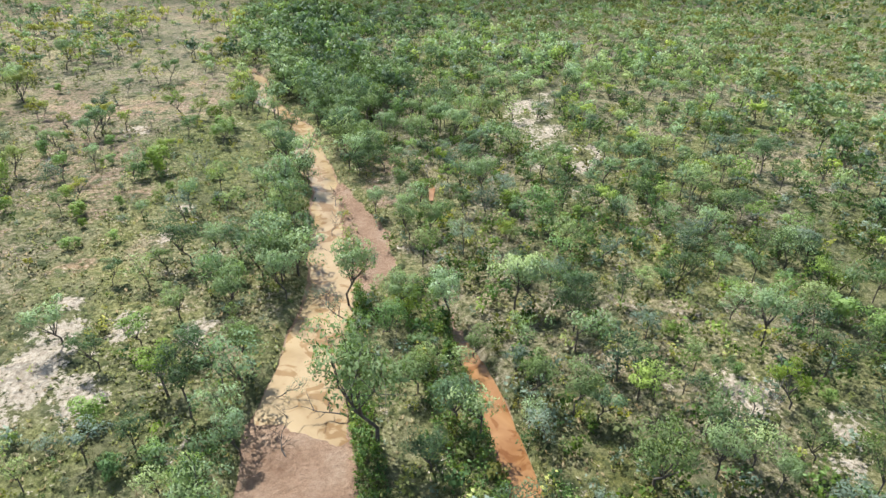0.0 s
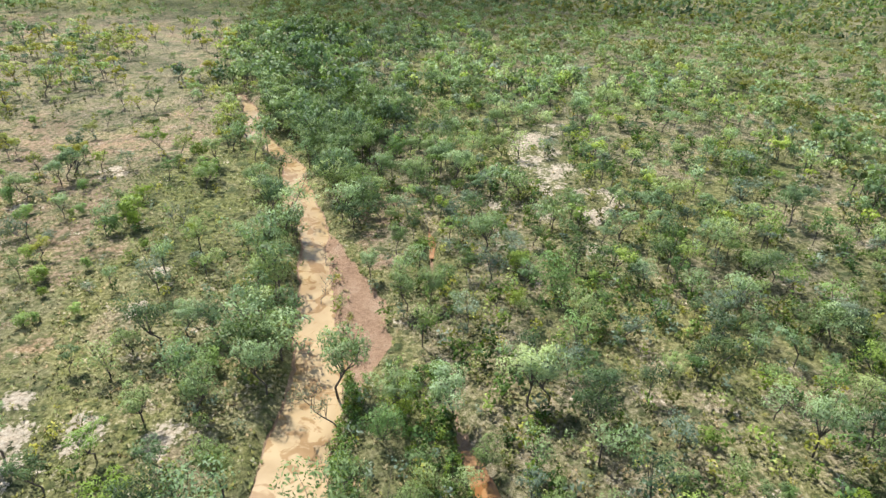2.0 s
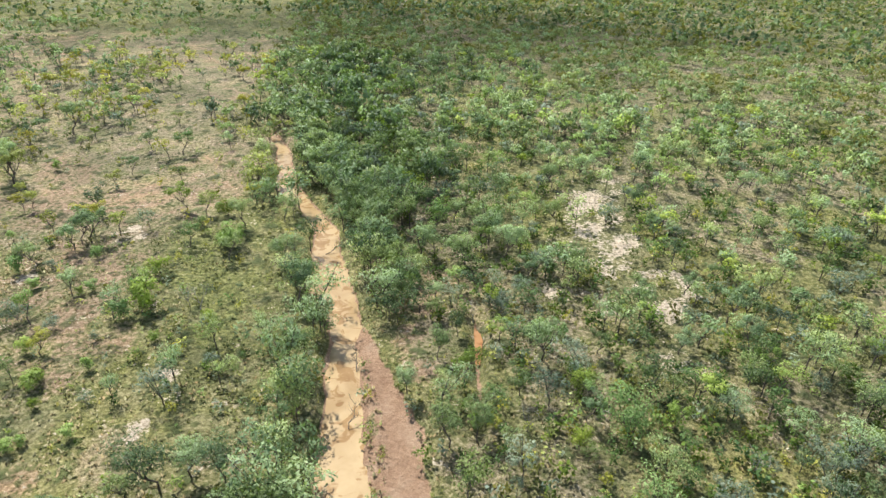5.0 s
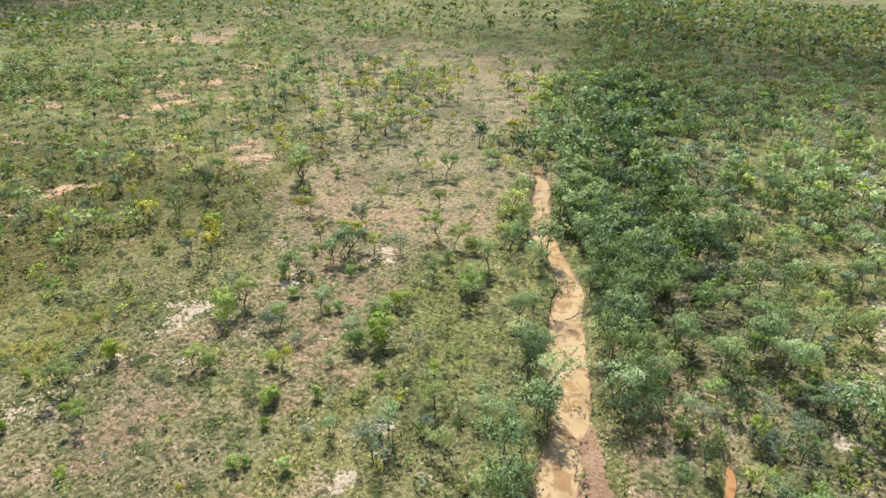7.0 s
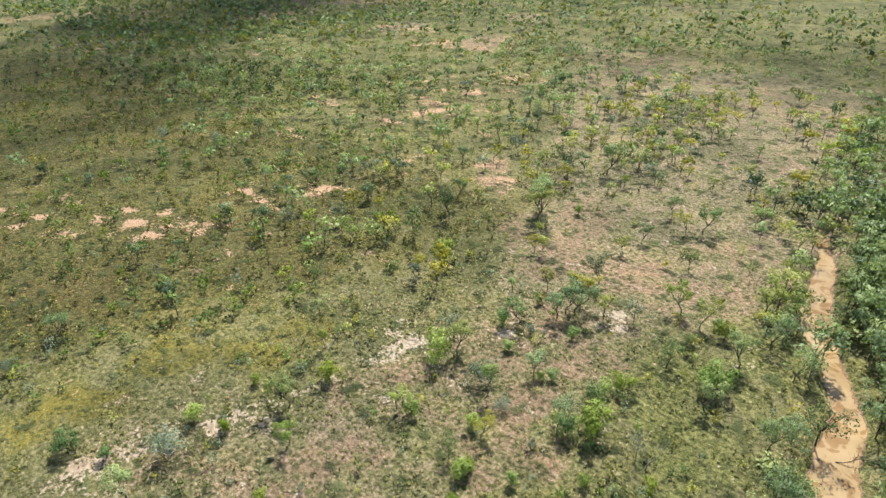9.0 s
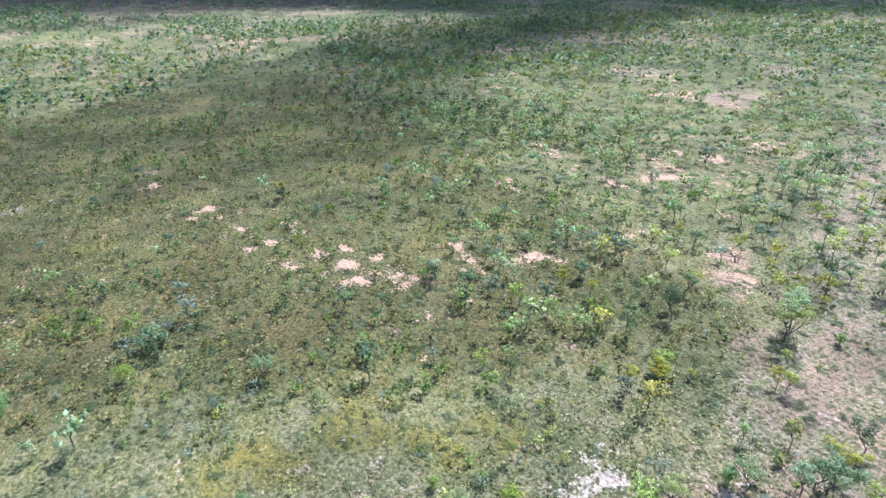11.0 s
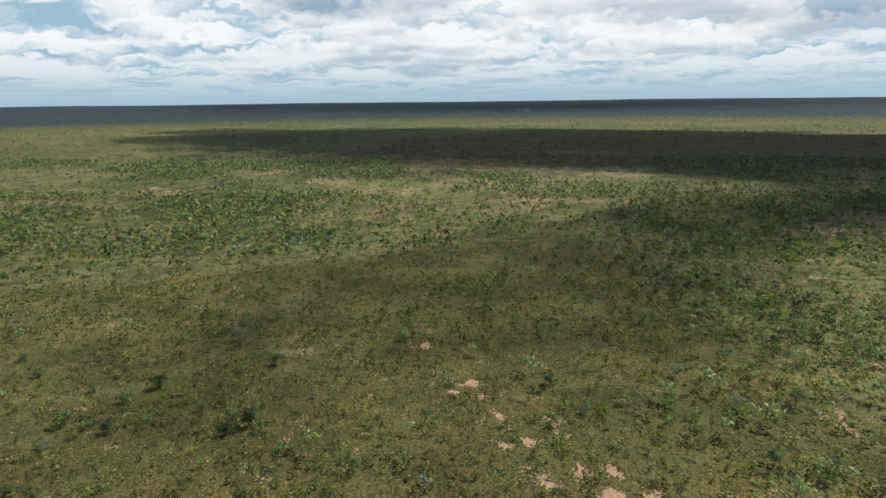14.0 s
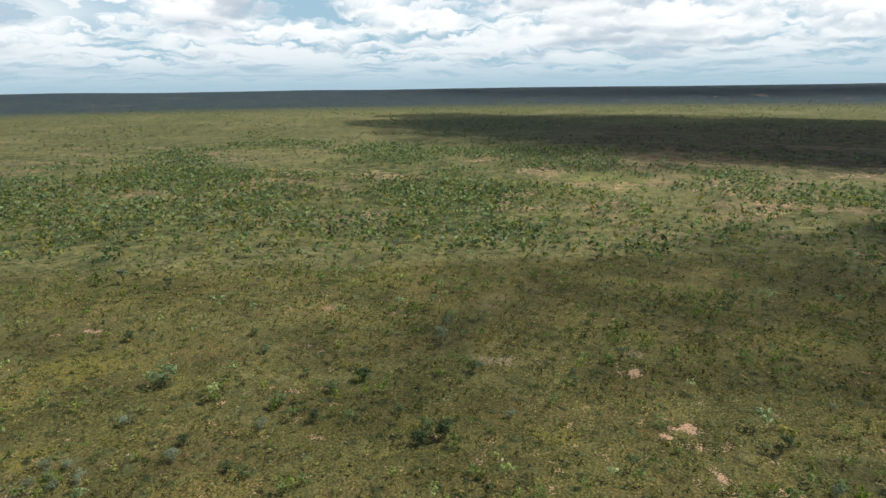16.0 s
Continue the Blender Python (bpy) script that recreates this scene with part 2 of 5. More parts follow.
def ground_material():
    m, t, p, _ = new_material("savanna_ground")
    pos = place_of(t)
    a = t.nodes.new("ShaderNodeAttribute")
    a.attribute_name = "soil"
    b = t.nodes.new("ShaderNodeAttribute")
    b.attribute_name = "cover"
    sa, sb = t.nodes.new("ShaderNodeSeparateColor"), t.nodes.new("ShaderNodeSeparateColor")
    link(t, a.outputs["Color"], sa.inputs[0])
    link(t, b.outputs["Color"], sb.inputs[0])
    fine = noise_tex(t, pos, 1.9, 7.0, 0.74)
    mid = noise_tex(t, pos, 0.21, 5.0, 0.62)
    wide = noise_tex(t, pos, 0.02, 4.0, 0.6)
    grain = noise_tex(t, pos, 7.0, 3.0, 0.7)

    def edge(value, low, high, rough, share=0.62):
        n = maths(t, "MULTIPLY", value, share)
        n = maths(t, "ADD", n, maths(t, "MULTIPLY", maths(t, "SUBTRACT", fine, 0.5), rough))
        n = maths(t, "ADD", n, maths(t, "MULTIPLY", maths(t, "SUBTRACT", mid, 0.5), rough))
        return ramp(t, n, [(low, grey(0.0)), (high, grey(1.0))])

    def tufts(scale, near, far, share):
        """Dark rounded tufts: a mask of cells, some left empty."""
        warp = t.nodes.new("ShaderNodeVectorMath")
        warp.operation = "ADD"
        shake = node(t, "ShaderNodeTexNoise", Scale=scale * 1.6, Detail=2.0)
        link(t, pos, shake.inputs["Vector"])
        sc = t.nodes.new("ShaderNodeVectorMath")
        sc.operation = "SCALE"
        sc.inputs["Scale"].default_value = 1.1 / scale
        link(t, shake.outputs["Color"], sc.inputs[0])
        link(t, pos, warp.inputs[0])
        link(t, sc.outputs[0], warp.inputs[1])
        v = t.nodes.new("ShaderNodeTexVoronoi")
        v.voronoi_dimensions = "2D"
        v.inputs["Scale"].default_value = scale
        link(t, warp.outputs[0], v.inputs["Vector"])
        cell = t.nodes.new("ShaderNodeSeparateColor")
        link(t, v.outputs["Color"], cell.inputs[0])
        keep = ramp(t, cell.outputs[0], [(share - 0.04, grey(1.0)), (share + 0.04, grey(0.0))])
        return maths(t, "MULTIPLY", ramp(t, v.outputs["Distance"], [(near, grey(1.0)), (far, grey(0.0))]), keep), cell.outputs[1]
    dry = ramp(t, fine, [(0.34, (0.075, 0.072, 0.030)), (0.48, (0.205, 0.188, 0.088)), (0.64, (0.37, 0.325, 0.185))])
    grass = ramp(t, fine, [(0.36, (0.050, 0.056, 0.018)), (0.5, (0.170, 0.168, 0.056)), (0.63, (0.31, 0.29, 0.125))])
    col = mix(t, ramp(t, mid, [(0.40, grey(0.0)), (0.60, grey(1.0))]), dry, grass)
    col = mix(t, ramp(t, wide, [(0.4, grey(0.0)), (0.62, grey(0.5))]), col, grass)
    low = ramp(t, fine, [(0.38, (0.030, 0.035, 0.012)), (0.48, (0.106, 0.100, 0.031)), (0.57, (0.195, 0.168, 0.056)), (0.66, (0.32, 0.265, 0.115))])
    brown = ramp(t, fine, [(0.36, (0.042, 0.033, 0.013)), (0.47, (0.118, 0.090, 0.031)), (0.57, (0.21, 0.160, 0.058)), (0.66, (0.335, 0.255, 0.115))])
    low = mix(t, ramp(t, noise_tex(t, pos, 0.035, 5.0, 0.65), [(0.46, grey(0.0)), (0.58, grey(0.7))]), low, brown)
    low = mix(t, ramp(t, noise_tex(t, pos, 0.05, 4.0, 0.6, 0.4), [(0.52, grey(0.0)), (0.62, grey(0.35))]), low, (0.045, 0.056, 0.020))
    col = mix(t, edge(a.outputs["Alpha"], 0.24, 0.56, 1.0), col, low)
    scrub = ramp(t, noise_tex(t, pos, 0.085, 6.0, 0.68), [(0.38, (0.036, 0.050, 0.018)), (0.50, (0.112, 0.122, 0.042)), (0.62, (0.225, 0.208, 0.085))])
    col = mix(t, edge(b.outputs["Alpha"], 0.22, 0.55, 0.9), col, scrub)
    west = t.nodes.new("ShaderNodeSeparateXYZ")
    link(t, pos, west.inputs[0])
    # brown stony country far to the west
    stony = ramp(t, maths(t, "MULTIPLY", west.outputs[0], -0.0005), [(0.28, grey(0.0)), (0.34, grey(1.0)), (0.54, grey(1.0)), (0.66, grey(0.0))])
    stony = maths(t, "MULTIPLY", stony, ramp(t, noise_tex(t, pos, 0.012, 5.0, 0.65), [(0.32, grey(0.3)), (0.54, grey(0.9))]))
    stony = maths(t, "MULTIPLY", stony, ramp(t, maths(t, "ADD", maths(t, "MULTIPLY", west.outputs[1], 0.001), 0.5), [(0.30, grey(0.1)), (0.42, grey(1.0))]))
    col = mix(t, stony, col, ramp(t, noise_tex(t, pos, 0.09, 5.0, 0.7), [(0.40, (0.05, 0.036, 0.026)), (0.62, (0.19, 0.125, 0.085))]))
    # dark blue towards the horizon: distance haze painted into the ground's colour
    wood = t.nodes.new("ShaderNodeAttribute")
    wood.attribute_name = "far_haze"
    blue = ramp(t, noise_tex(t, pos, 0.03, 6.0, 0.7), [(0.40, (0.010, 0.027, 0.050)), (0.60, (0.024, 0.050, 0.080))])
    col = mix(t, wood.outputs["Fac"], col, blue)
    lush = ramp(t, fine, [(0.36, (0.060, 0.066, 0.018)), (0.5, (0.205, 0.208, 0.066)), (0.64, (0.35, 0.335, 0.14))])
    col = mix(t, edge(sb.outputs[0], 0.30, 0.62, 1.2), col, lush)
    gold = ramp(t, fine, [(0.34, (0.080, 0.070, 0.016)), (0.5, (0.195, 0.170, 0.040)), (0.68, (0.31, 0.265, 0.085))])
    col = mix(t, edge(sb.outputs[1], 0.27, 0.58, 1.2), col, gold)
    litter = ramp(t, fine, [(0.34, (0.110, 0.088, 0.056)), (0.5, (0.285, 0.228, 0.142)), (0.66, (0.46, 0.385, 0.25))])
    col = mix(t, edge(sb.outputs[2], 0.34, 0.62, 1.2), col, litter)
    red = ramp(t, fine, [(0.34, (0.17, 0.105, 0.062)), (0.5, (0.33, 0.220, 0.140)), (0.66, (0.46, 0.335, 0.23))])
    col = mix(t, maths(t, "MULTIPLY", edge(sa.outputs[1], 0.36, 0.64, 1.9), 0.85), col, red)
    m1, tone1 = tufts(0.75, 0.16, 0.42, 0.62)
    m2, tone2 = tufts(0.24, 0.12, 0.34, 0.45)
    m3, tone3 = tufts(0.11, 0.10, 0.34, 0.42)
    m3 = maths(t, "MULTIPLY", m3, b.outputs["Alpha"])
    green1 = ramp(t, tone1, [(0.0, (0.04, 0.055, 0.02)), (0.6, (0.085, 0.10, 0.035)), (1.0, (0.17, 0.175, 0.07))])
    green2 = ramp(t, tone2, [(0.0, (0.03, 0.045, 0.016)), (0.7, (0.075, 0.095, 0.035)), (1.0, (0.13, 0.15, 0.06))])
    col = mix(t, maths(t, "MULTIPLY", m1, 0.75), col, green1)
    col = mix(t, maths(t, "MULTIPLY", m2, 0.85), col, green2)
    col = mix(t, maths(t, "MULTIPLY", m3, 0.9), col, ramp(t, tone3, [(0.0, (0.022, 0.036, 0.014)), (1.0, (0.085, 0.105, 0.042))]))
    sand = ramp(t, fine, [(0.34, (0.29, 0.22, 0.145)), (0.5, (0.49, 0.395, 0.285)), (0.64, (0.64, 0.54, 0.41))])
    sandmask = edge(sa.outputs[0], 0.38, 0.48, 2.0, 0.66)
    col = mix(t, sandmask, col, mix(t, ramp(t, maths(t, "MULTIPLY", west.outputs[0], -0.01), [(0.70, grey(0.0)), (1.0, grey(0.8))]), sand, (0.56, 0.34, 0.20)))
    mud = mix(t, 0.45, ramp(t, mid, [(0.34, (0.22, 0.125, 0.072)), (0.5, (0.35, 0.215, 0.130)), (0.66, (0.47, 0.33, 0.22))]), ramp(t, fine, [(0.36, (0.24, 0.14, 0.085)), (0.62, (0.47, 0.32, 0.21))]))
    mudmask = ramp(t, maths(t, "ADD", sa.outputs[2], maths(t, "MULTIPLY", maths(t, "SUBTRACT", fine, 0.5), 0.5)), [(0.42, grey(0.0)), (0.55, grey(1.0))])
    col = mix(t, mudmask, col, mud)
    col = mix(t, 0.3, col, ramp(t, grain, [(0.34, grey(0.25)), (0.66, grey(1.0))]), "MULTIPLY")
    # broad drifts of drier and fresher growth
    drift = noise_tex(t, pos, 0.045, 5.0, 0.68, 0.5)
    col = mix(t, maths(t, "SUBTRACT", 1.0, maths(t, "MAXIMUM", mudmask, sandmask)), col, mix(t, 1.0, col, ramp(t, drift, [(0.36, (0.66, 0.70, 0.66)), (0.5, (1.0, 1.0, 1.0)), (0.64, (1.28, 1.24, 1.12))]), "MULTIPLY"))
    link(t, col, p.inputs["Base Color"])
    p.inputs["Roughness"].default_value = 0.95
    p.inputs["Specular IOR Level"].default_value = 0.15
    rise = maths(t, "ADD", fine, maths(t, "MULTIPLY", grain, 0.25))
    plants = maths(t, "MULTIPLY", maths(t, "SUBTRACT", 1.0, mudmask), maths(t, "ADD", maths(t, "MULTIPLY", m1, 0.35), maths(t, "MULTIPLY", m2, 0.9)))
    bump(t, p, maths(t, "ADD", rise, plants), 0.85, 0.6)
    return m


def water_material(name, deep, pale):
    m, t, p, _ = new_material(name)
    pos = place_of(t)
    silt = noise_tex(t, pos, 0.16, 4.0, 0.6, 0.6)
    # brown blotches: shallows, and tree reflections painted into the water's colour
    shoals_reflections = ramp(t, noise_tex(t, pos, 0.45, 3.0, 0.55, 1.0), [(0.53, grey(1.0)), (0.60, (0.70, 0.60, 0.50))])
    link(t, mix(t, 1.0, ramp(t, silt, [(0.3, deep), (0.62, pale)]), shoals_reflections, "MULTIPLY"), p.inputs["Base Color"])
    p.inputs["Roughness"].default_value = 0.16
    p.inputs["IOR"].default_value = 1.33
    bump(t, p, noise_tex(t, pos, 2.2, 3.0), 0.04, 0.05)
    return m


def leaf_material(name, dark, main, light, gloss=0.5):
    """Leaves: each clump and each plant takes its own tone between three colours."""
    m, t, p, out = new_material(name)
    tint = t.nodes.new("ShaderNodeAttribute")
    tint.attribute_name = "tint"
    rnd = t.nodes.new("ShaderNodeObjectInfo").outputs["Random"]
    leaf = t.nodes.new("ShaderNodeNewGeometry").outputs["Random Per Island"]
    v = maths(t, "ADD", maths(t, "MULTIPLY", tint.outputs["Fac"], 0.72), maths(t, "MULTIPLY", leaf, 0.24))
    v = maths(t, "ADD", v, maths(t, "MULTIPLY", maths(t, "SUBTRACT", rnd, 0.5), 0.35))
    col = ramp(t, v, [(0.05, dark), (0.45, main), (0.95, light)])
    # plants differ in hue too: some bluish, some yellowish
    own = maths(t, "FRACT", maths(t, "ADD", maths(t, "MULTIPLY", tint.outputs["Fac"], 9.7), rnd))
    hue = t.nodes.new("ShaderNodeHueSaturation")
    link(t, maths(t, "ADD", maths(t, "MULTIPLY", own, 0.05), 0.462), hue.inputs["Hue"])
    link(t, maths(t, "ADD", maths(t, "MULTIPLY", own, -0.30), 1.12), hue.inputs["Saturation"])
    link(t, col, hue.inputs["Color"])
    col = hue.outputs[0]
    link(t, col, p.inputs["Base Color"])
    p.inputs["Roughness"].default_value = gloss
    p.inputs["Specular IOR Level"].default_value = 0.12
    tr = t.nodes.new("ShaderNodeBsdfTranslucent")
    link(t, mix(t, 1.0, col, (1.20, 1.42, 0.62), "MULTIPLY"), tr.inputs[0])
    ms = t.nodes.new("ShaderNodeMixShader")
    ms.inputs[0].default_value = 0.28
    link(t, p.outputs[0], ms.inputs[1])
    link(t, tr.outputs[0], ms.inputs[2])
    link(t, ms.outputs[0], out.inputs[0])
    return m


def bark_material(name, dark, light):
    m, t, p, _ = new_material(name)
    pos = place_of(t)
    n = noise_tex(t, pos, 4.0, 4.0, 0.65)
    link(t, ramp(t, n, [(0.3, dark), (0.7, light)]), p.inputs["Base Color"])
    p.inputs["Roughness"].default_value = 0.9
    bump(t, p, n, 0.5, 0.04)
    return m


GROUND = ground_material()
MUDDY = water_material("muddy_water", (0.285, 0.190, 0.092), (0.40, 0.288, 0.155))
RUSTY = water_material("rusty_water", (0.22, 0.10, 0.036), (0.35, 0.19, 0.082))
EUCALYPT = leaf_material("eucalypt_leaves", (0.036, 0.064, 0.028), (0.160, 0.235, 0.096), (0.38, 0.47, 0.23))
BRIGHT = leaf_material("fresh_leaves", (0.044, 0.088, 0.020), (0.165, 0.262, 0.054), (0.37, 0.48, 0.13))
YELLOWISH = leaf_material("yellow_green_leaves", (0.13, 0.150, 0.026), (0.29, 0.31, 0.055), (0.46, 0.47, 0.12))
SAGE = leaf_material("grey_green_leaves", (0.075, 0.108, 0.074), (0.165, 0.212, 0.150), (0.28, 0.335, 0.25), 0.6)
HEATH = leaf_material("heath_leaves", (0.052, 0.064, 0.018), (0.165, 0.180, 0.050), (0.33, 0.33, 0.11), 0.7)
STRAW = leaf_material("dry_grass", (0.10, 0.088, 0.040), (0.25, 0.215, 0.105), (0.42, 0.36, 0.20), 0.8)
BARK = bark_material("dark_bark", (0.035, 0.028, 0.022), (0.13, 0.105, 0.085))
GREYBARK = bark_material("weathered_wood", (0.12, 0.11, 0.10), (0.34, 0.32, 0.29))


# ---------------------------------------------------------------- the ground
def steps(parts):
    """Grid lines from (end, spacing) parts, spacing growing geometrically where it is negative."""
    v = [parts[0]]
    for end, gap in parts[1:]:
        if gap > 0:
            n = max(1, int(round((end - v[-1]) / gap)))
            v += list(np.linspace(v[-1], end, n + 1)[1:])
        else:
            n = -gap
            u = np.linspace(0, 1, n + 1)[1:]
            v += list(v[-1] + (end - v[-1]) * u ** 2.2)
    return np.array(v)


def mesh_from(name, co, faces_flat, sizes, material, attributes=(), smooth_faces=False):
    """A mesh from arrays: places, flat corner indices and corners per face."""
    me = bpy.data.meshes.new(name)
    me.vertices.add(len(co))
    me.vertices.foreach_set("co", np.ascontiguousarray(co, np.float32).ravel())
    me.loops.add(len(faces_flat))
    me.loops.foreach_set("vertex_index", np.ascontiguousarray(faces_flat, np.int32))
    me.polygons.add(len(sizes))
    me.polygons.foreach_set("loop_start", np.r_[0, np.cumsum(sizes)[:-1]].astype(np.int32))
    me.update(calc_edges=True)
    for key, kind, values in attributes:
        at = me.attributes.new(key, kind, "POINT")
        at.data.foreach_set({"FLOAT_COLOR": "color", "FLOAT_VECTOR": "vector"}.get(kind, "value"), np.ascontiguousarray(values, np.float32).ravel())
    me.materials.append(material)
    me.polygons.foreach_set("use_smooth", np.full(len(sizes), smooth_faces))
    me.validate()
    return me


# patches of bare ground and of other growth: x, y, half length, half width, turn in degrees
SAND_A = [(-38.0, 51.7, 4.1, 5.1, -1), (-36.9, 45.5, 2.0, 4.3, -1), (-32.0, 46.8, 2.6, 3.7, -1), (-38.5, 57.3, 2.9, 2.5, -1), (-31.1, 57.1, 2.1, 2.5, -1), (-23.6, 57.0, 1.8, 2.5, -1), (-39.5, 62.0, 1.9, 1.7, -1), (-33.6, 86.1, 1.0, 1.5, 0), (-33.5, 78.4, 1.1, 1.3, -0), (31.3, 46.2, 2.2, 3.6, -1), (31.1, 42.4, 2.1, 1.8, -1), (38.8, 40.9, 3.2, 2.7, -1), (37.0, 35.9, 2.9, 2.3, -2), (23.3, 51.0, 0.7, 1.3, -1), (27.0, 139.2, 4.6, 9.5, 2), (26.8, 121.9, 3.5, 8.6, 1), (35.1, 109.5, 2.4, 3.5, 1), (29.3, 101.3, 2.5, 2.5, 1), (27.9, 92.0, 2.8, 2.6, 0)]
SAND_B = [(33.6, 83.9, 1.3, 1.5, 0), (-34.1, 86.9, 1.5, 1.4, 8), (-33.9, 78.7, 1.2, 1.1, 8), (-33.5, 76.6, 0.9, 0.8, 8), (32.3, 144.9, 2.0, 4.5, 9), (24.9, 128.0, 4.3, 6.8, 9), (28.8, 121.3, 3.6, 3.4, 9), (28.7, 100.1, 2.2, 2.3, 8), (35.2, 106.2, 1.9, 1.3, 8), (21.8, 102.7, 0.9, 2.4, 8), (13.9, 106.7, 1.0, 2.7, 9), (31.3, 112.1, 4.1, 1.7, 9), (24.5, 136.4, 4.1, 6.3, 9), (23.8, 114.0, 2.5, 4.3, 9), (27.0, 107.3, 3.2, 2.6, 9), (31.2, 104.1, 3.1, 1.7, 8), (19.0, 119.7, 2.5, 4.8, 9), (26.5, 122.7, 4.1, 5.3, 9), (-70.4, 95.3, 2.5, 2.2, 47)]
SAND_C = [(-64.8, 84.6, 1.5, 0.9, 47), (-73.5, 69.8, 3.2, 1.2, 47), (-74.5, 65.8, 1.8, 0.8, 47), (-77.3, 52.4, 2.3, 0.8, 48), (-74.8, 51.2, 1.6, 0.8, 48), (-126.7, 116.7, 5.1, 1.6, 46), (-137.6, 102.5, 1.3, 1.9, 46), (-130.6, 85.5, 2.9, 2.0, 47), (-131.9, 78.7, 2.2, 1.2, 47), (-140.1, 77.6, 1.8, 1.5, 47), (-143.5, 66.4, 1.7, 1.0, 47), (-159, 65, 1.2, 1.1, 46), (-114.9, 87.2, 1.6, 1.3, 47), (-115.8, 95.8, 0.7, 0.9, 47), (-121.4, 90.8, 0.9, 0.7, 47), (-112.5, 152.4, 1.1, 4.9, 46), (-104.0, 148.5, 1.4, 3.4, 46), (-98.9, 146.7, 0.9, 3.2, 46), (-165, 220, 2.9, 8.4, 45)]
SAND_D = [(-155, 173, 7.0, 4.8, 45), (-161, 196, 5.7, 5.7, 45), (-157, 157, 2.0, 2.7, 46), (-54.2, 122.7, 2.2, 1.2, 47), (-53.2, 119.0, 2.1, 1.1, 47), (-62.3, 107.1, 1.3, 1.1, 47), (-138.2, 77.3, 2.3, 1.2, 72), (-129.7, 78.7, 2.1, 1.5, 72), (-141.0, 66.3, 1.7, 1.2, 72), (-156, 65, 1.3, 1.4, 72), (-180, 52, 3.6, 1.4, 72), (-103.1, 149.7, 1.6, 2.3, 72), (-106.2, 146.4, 1.3, 2.0, 72), (-110.5, 153.5, 1.8, 1.8, 72), (-152, 177, 3.0, 2.4, 72), (-122.1, 89.6, 0.8, 1.6, 72), (-147.8, 73.3, 0.7, 1.1, 72), (-137.2, 102.2, 1.5, 2.0, 81), (-138.4, 77.5, 3.4, 1.6, 81)]
SAND_E = [(-132.4, 81.9, 1.8, 1.4, 81), (-137.7, 84.3, 1.7, 1.2, 81), (-129.9, 78.7, 2.7, 1.7, 81), (-129.7, 85.2, 2.2, 2.4, 81), (-141.1, 66.4, 2.3, 1.4, 81), (-155, 65, 1.4, 2.2, 81), (-154, 60, 1.2, 1.2, 81), (-147.7, 73.4, 0.9, 1.6, 81), (-146.2, 79.7, 1.1, 1.3, 81), (-126.1, 115.9, 6.4, 1.7, 81), (-129.7, 113.7, 1.4, 1.1, 81), (-130.7, 122.0, 1.0, 1.2, 81), (-181, 53, 2.0, 1.7, 81), (-176, 49, 1.6, 1.6, 81), (-130.1, 102.0, 1.2, 1.1, 81), (-155, 168, 5.2, 2.1, 81), (-172, 190, 4.4, 3.2, 81), (-128.1, 144.6, 3.1, 1.4, 81), (-153, 158, 2.0, 1.8, 81)]
SAND_F = [(-185, 172, 2.2, 2.7, 80), (-185, 194, 2.2, 3.2, 80), (-232, 245, 5.7, 7.1, 80), (-270, 262, 5.7, 4.3, 80), (-284, 253, 4.5, 4.7, 80), (-358, 233, 7.5, 7.3, 79), (-170, 153, 1.7, 2.2, 81), (-127.2, 89.5, 1.0, 1.0, 81), (-161, 71, 1.0, 1.4, 81), (-165, 130, 1.3, 1.6, 81), (-181, 53, 2.1, 1.1, 111), (-176, 49, 1.7, 1.1, 111), (-165, 59, 1.4, 1.7, 111), (-167, 36, 1.6, 0.8, 111), (-174, -117, 2.4, 3.2, 110)]
SAND_G = [(-165, 220, 5.0, 6.0, 20), (-206, 247, 3.5, 5.0, 0), (-268, 256, 4.0, 6.0, 20), (-352, 222, 7.0, 9.0, 0), (-204, 40, 2.0, 1.6, 111), (-165, -31, 1.6, 1.4, 111)]
SAND = SAND_A + SAND_B + SAND_C + SAND_D + SAND_E + SAND_F + SAND_G
RED_A = [(-65.8, 90.1, 4.6, 3.5, 47), (-59.3, 98.8, 6.2, 3.6, 47), (-52.2, 112.1, 5.6, 1.9, 47), (-50.9, 107.9, 4.6, 3.6, 47), (-48.2, 88.5, 5.3, 3.4, 47), (-43.6, 92.2, 3.9, 4.2, 47), (-46.7, 112.5, 2.3, 2.4, 47), (-62.2, 133.5, 6.8, 5.7, 47), (-72.1, 125.8, 5.0, 5.9, 47), (-83.6, 132.6, 4.4, 7.2, 47), (-77.6, 146.2, 6.8, 10.3, 47), (-73.3, 133.6, 6.2, 8.7, 47), (-57.2, 136.1, 7.6, 7.4, 47), (-61.7, 72.5, 3.9, 4.2, 47), (-106.8, 150.5, 5.3, 14.2, 46), (-213, 257, 11.3, 15.3, 44), (-52.3, 96.7, 6.0, 7.9, 9), (-43.1, 70.6, 3.2, 2.7, 8), (-46.4, 88.0, 2.7, 6.4, 8)]
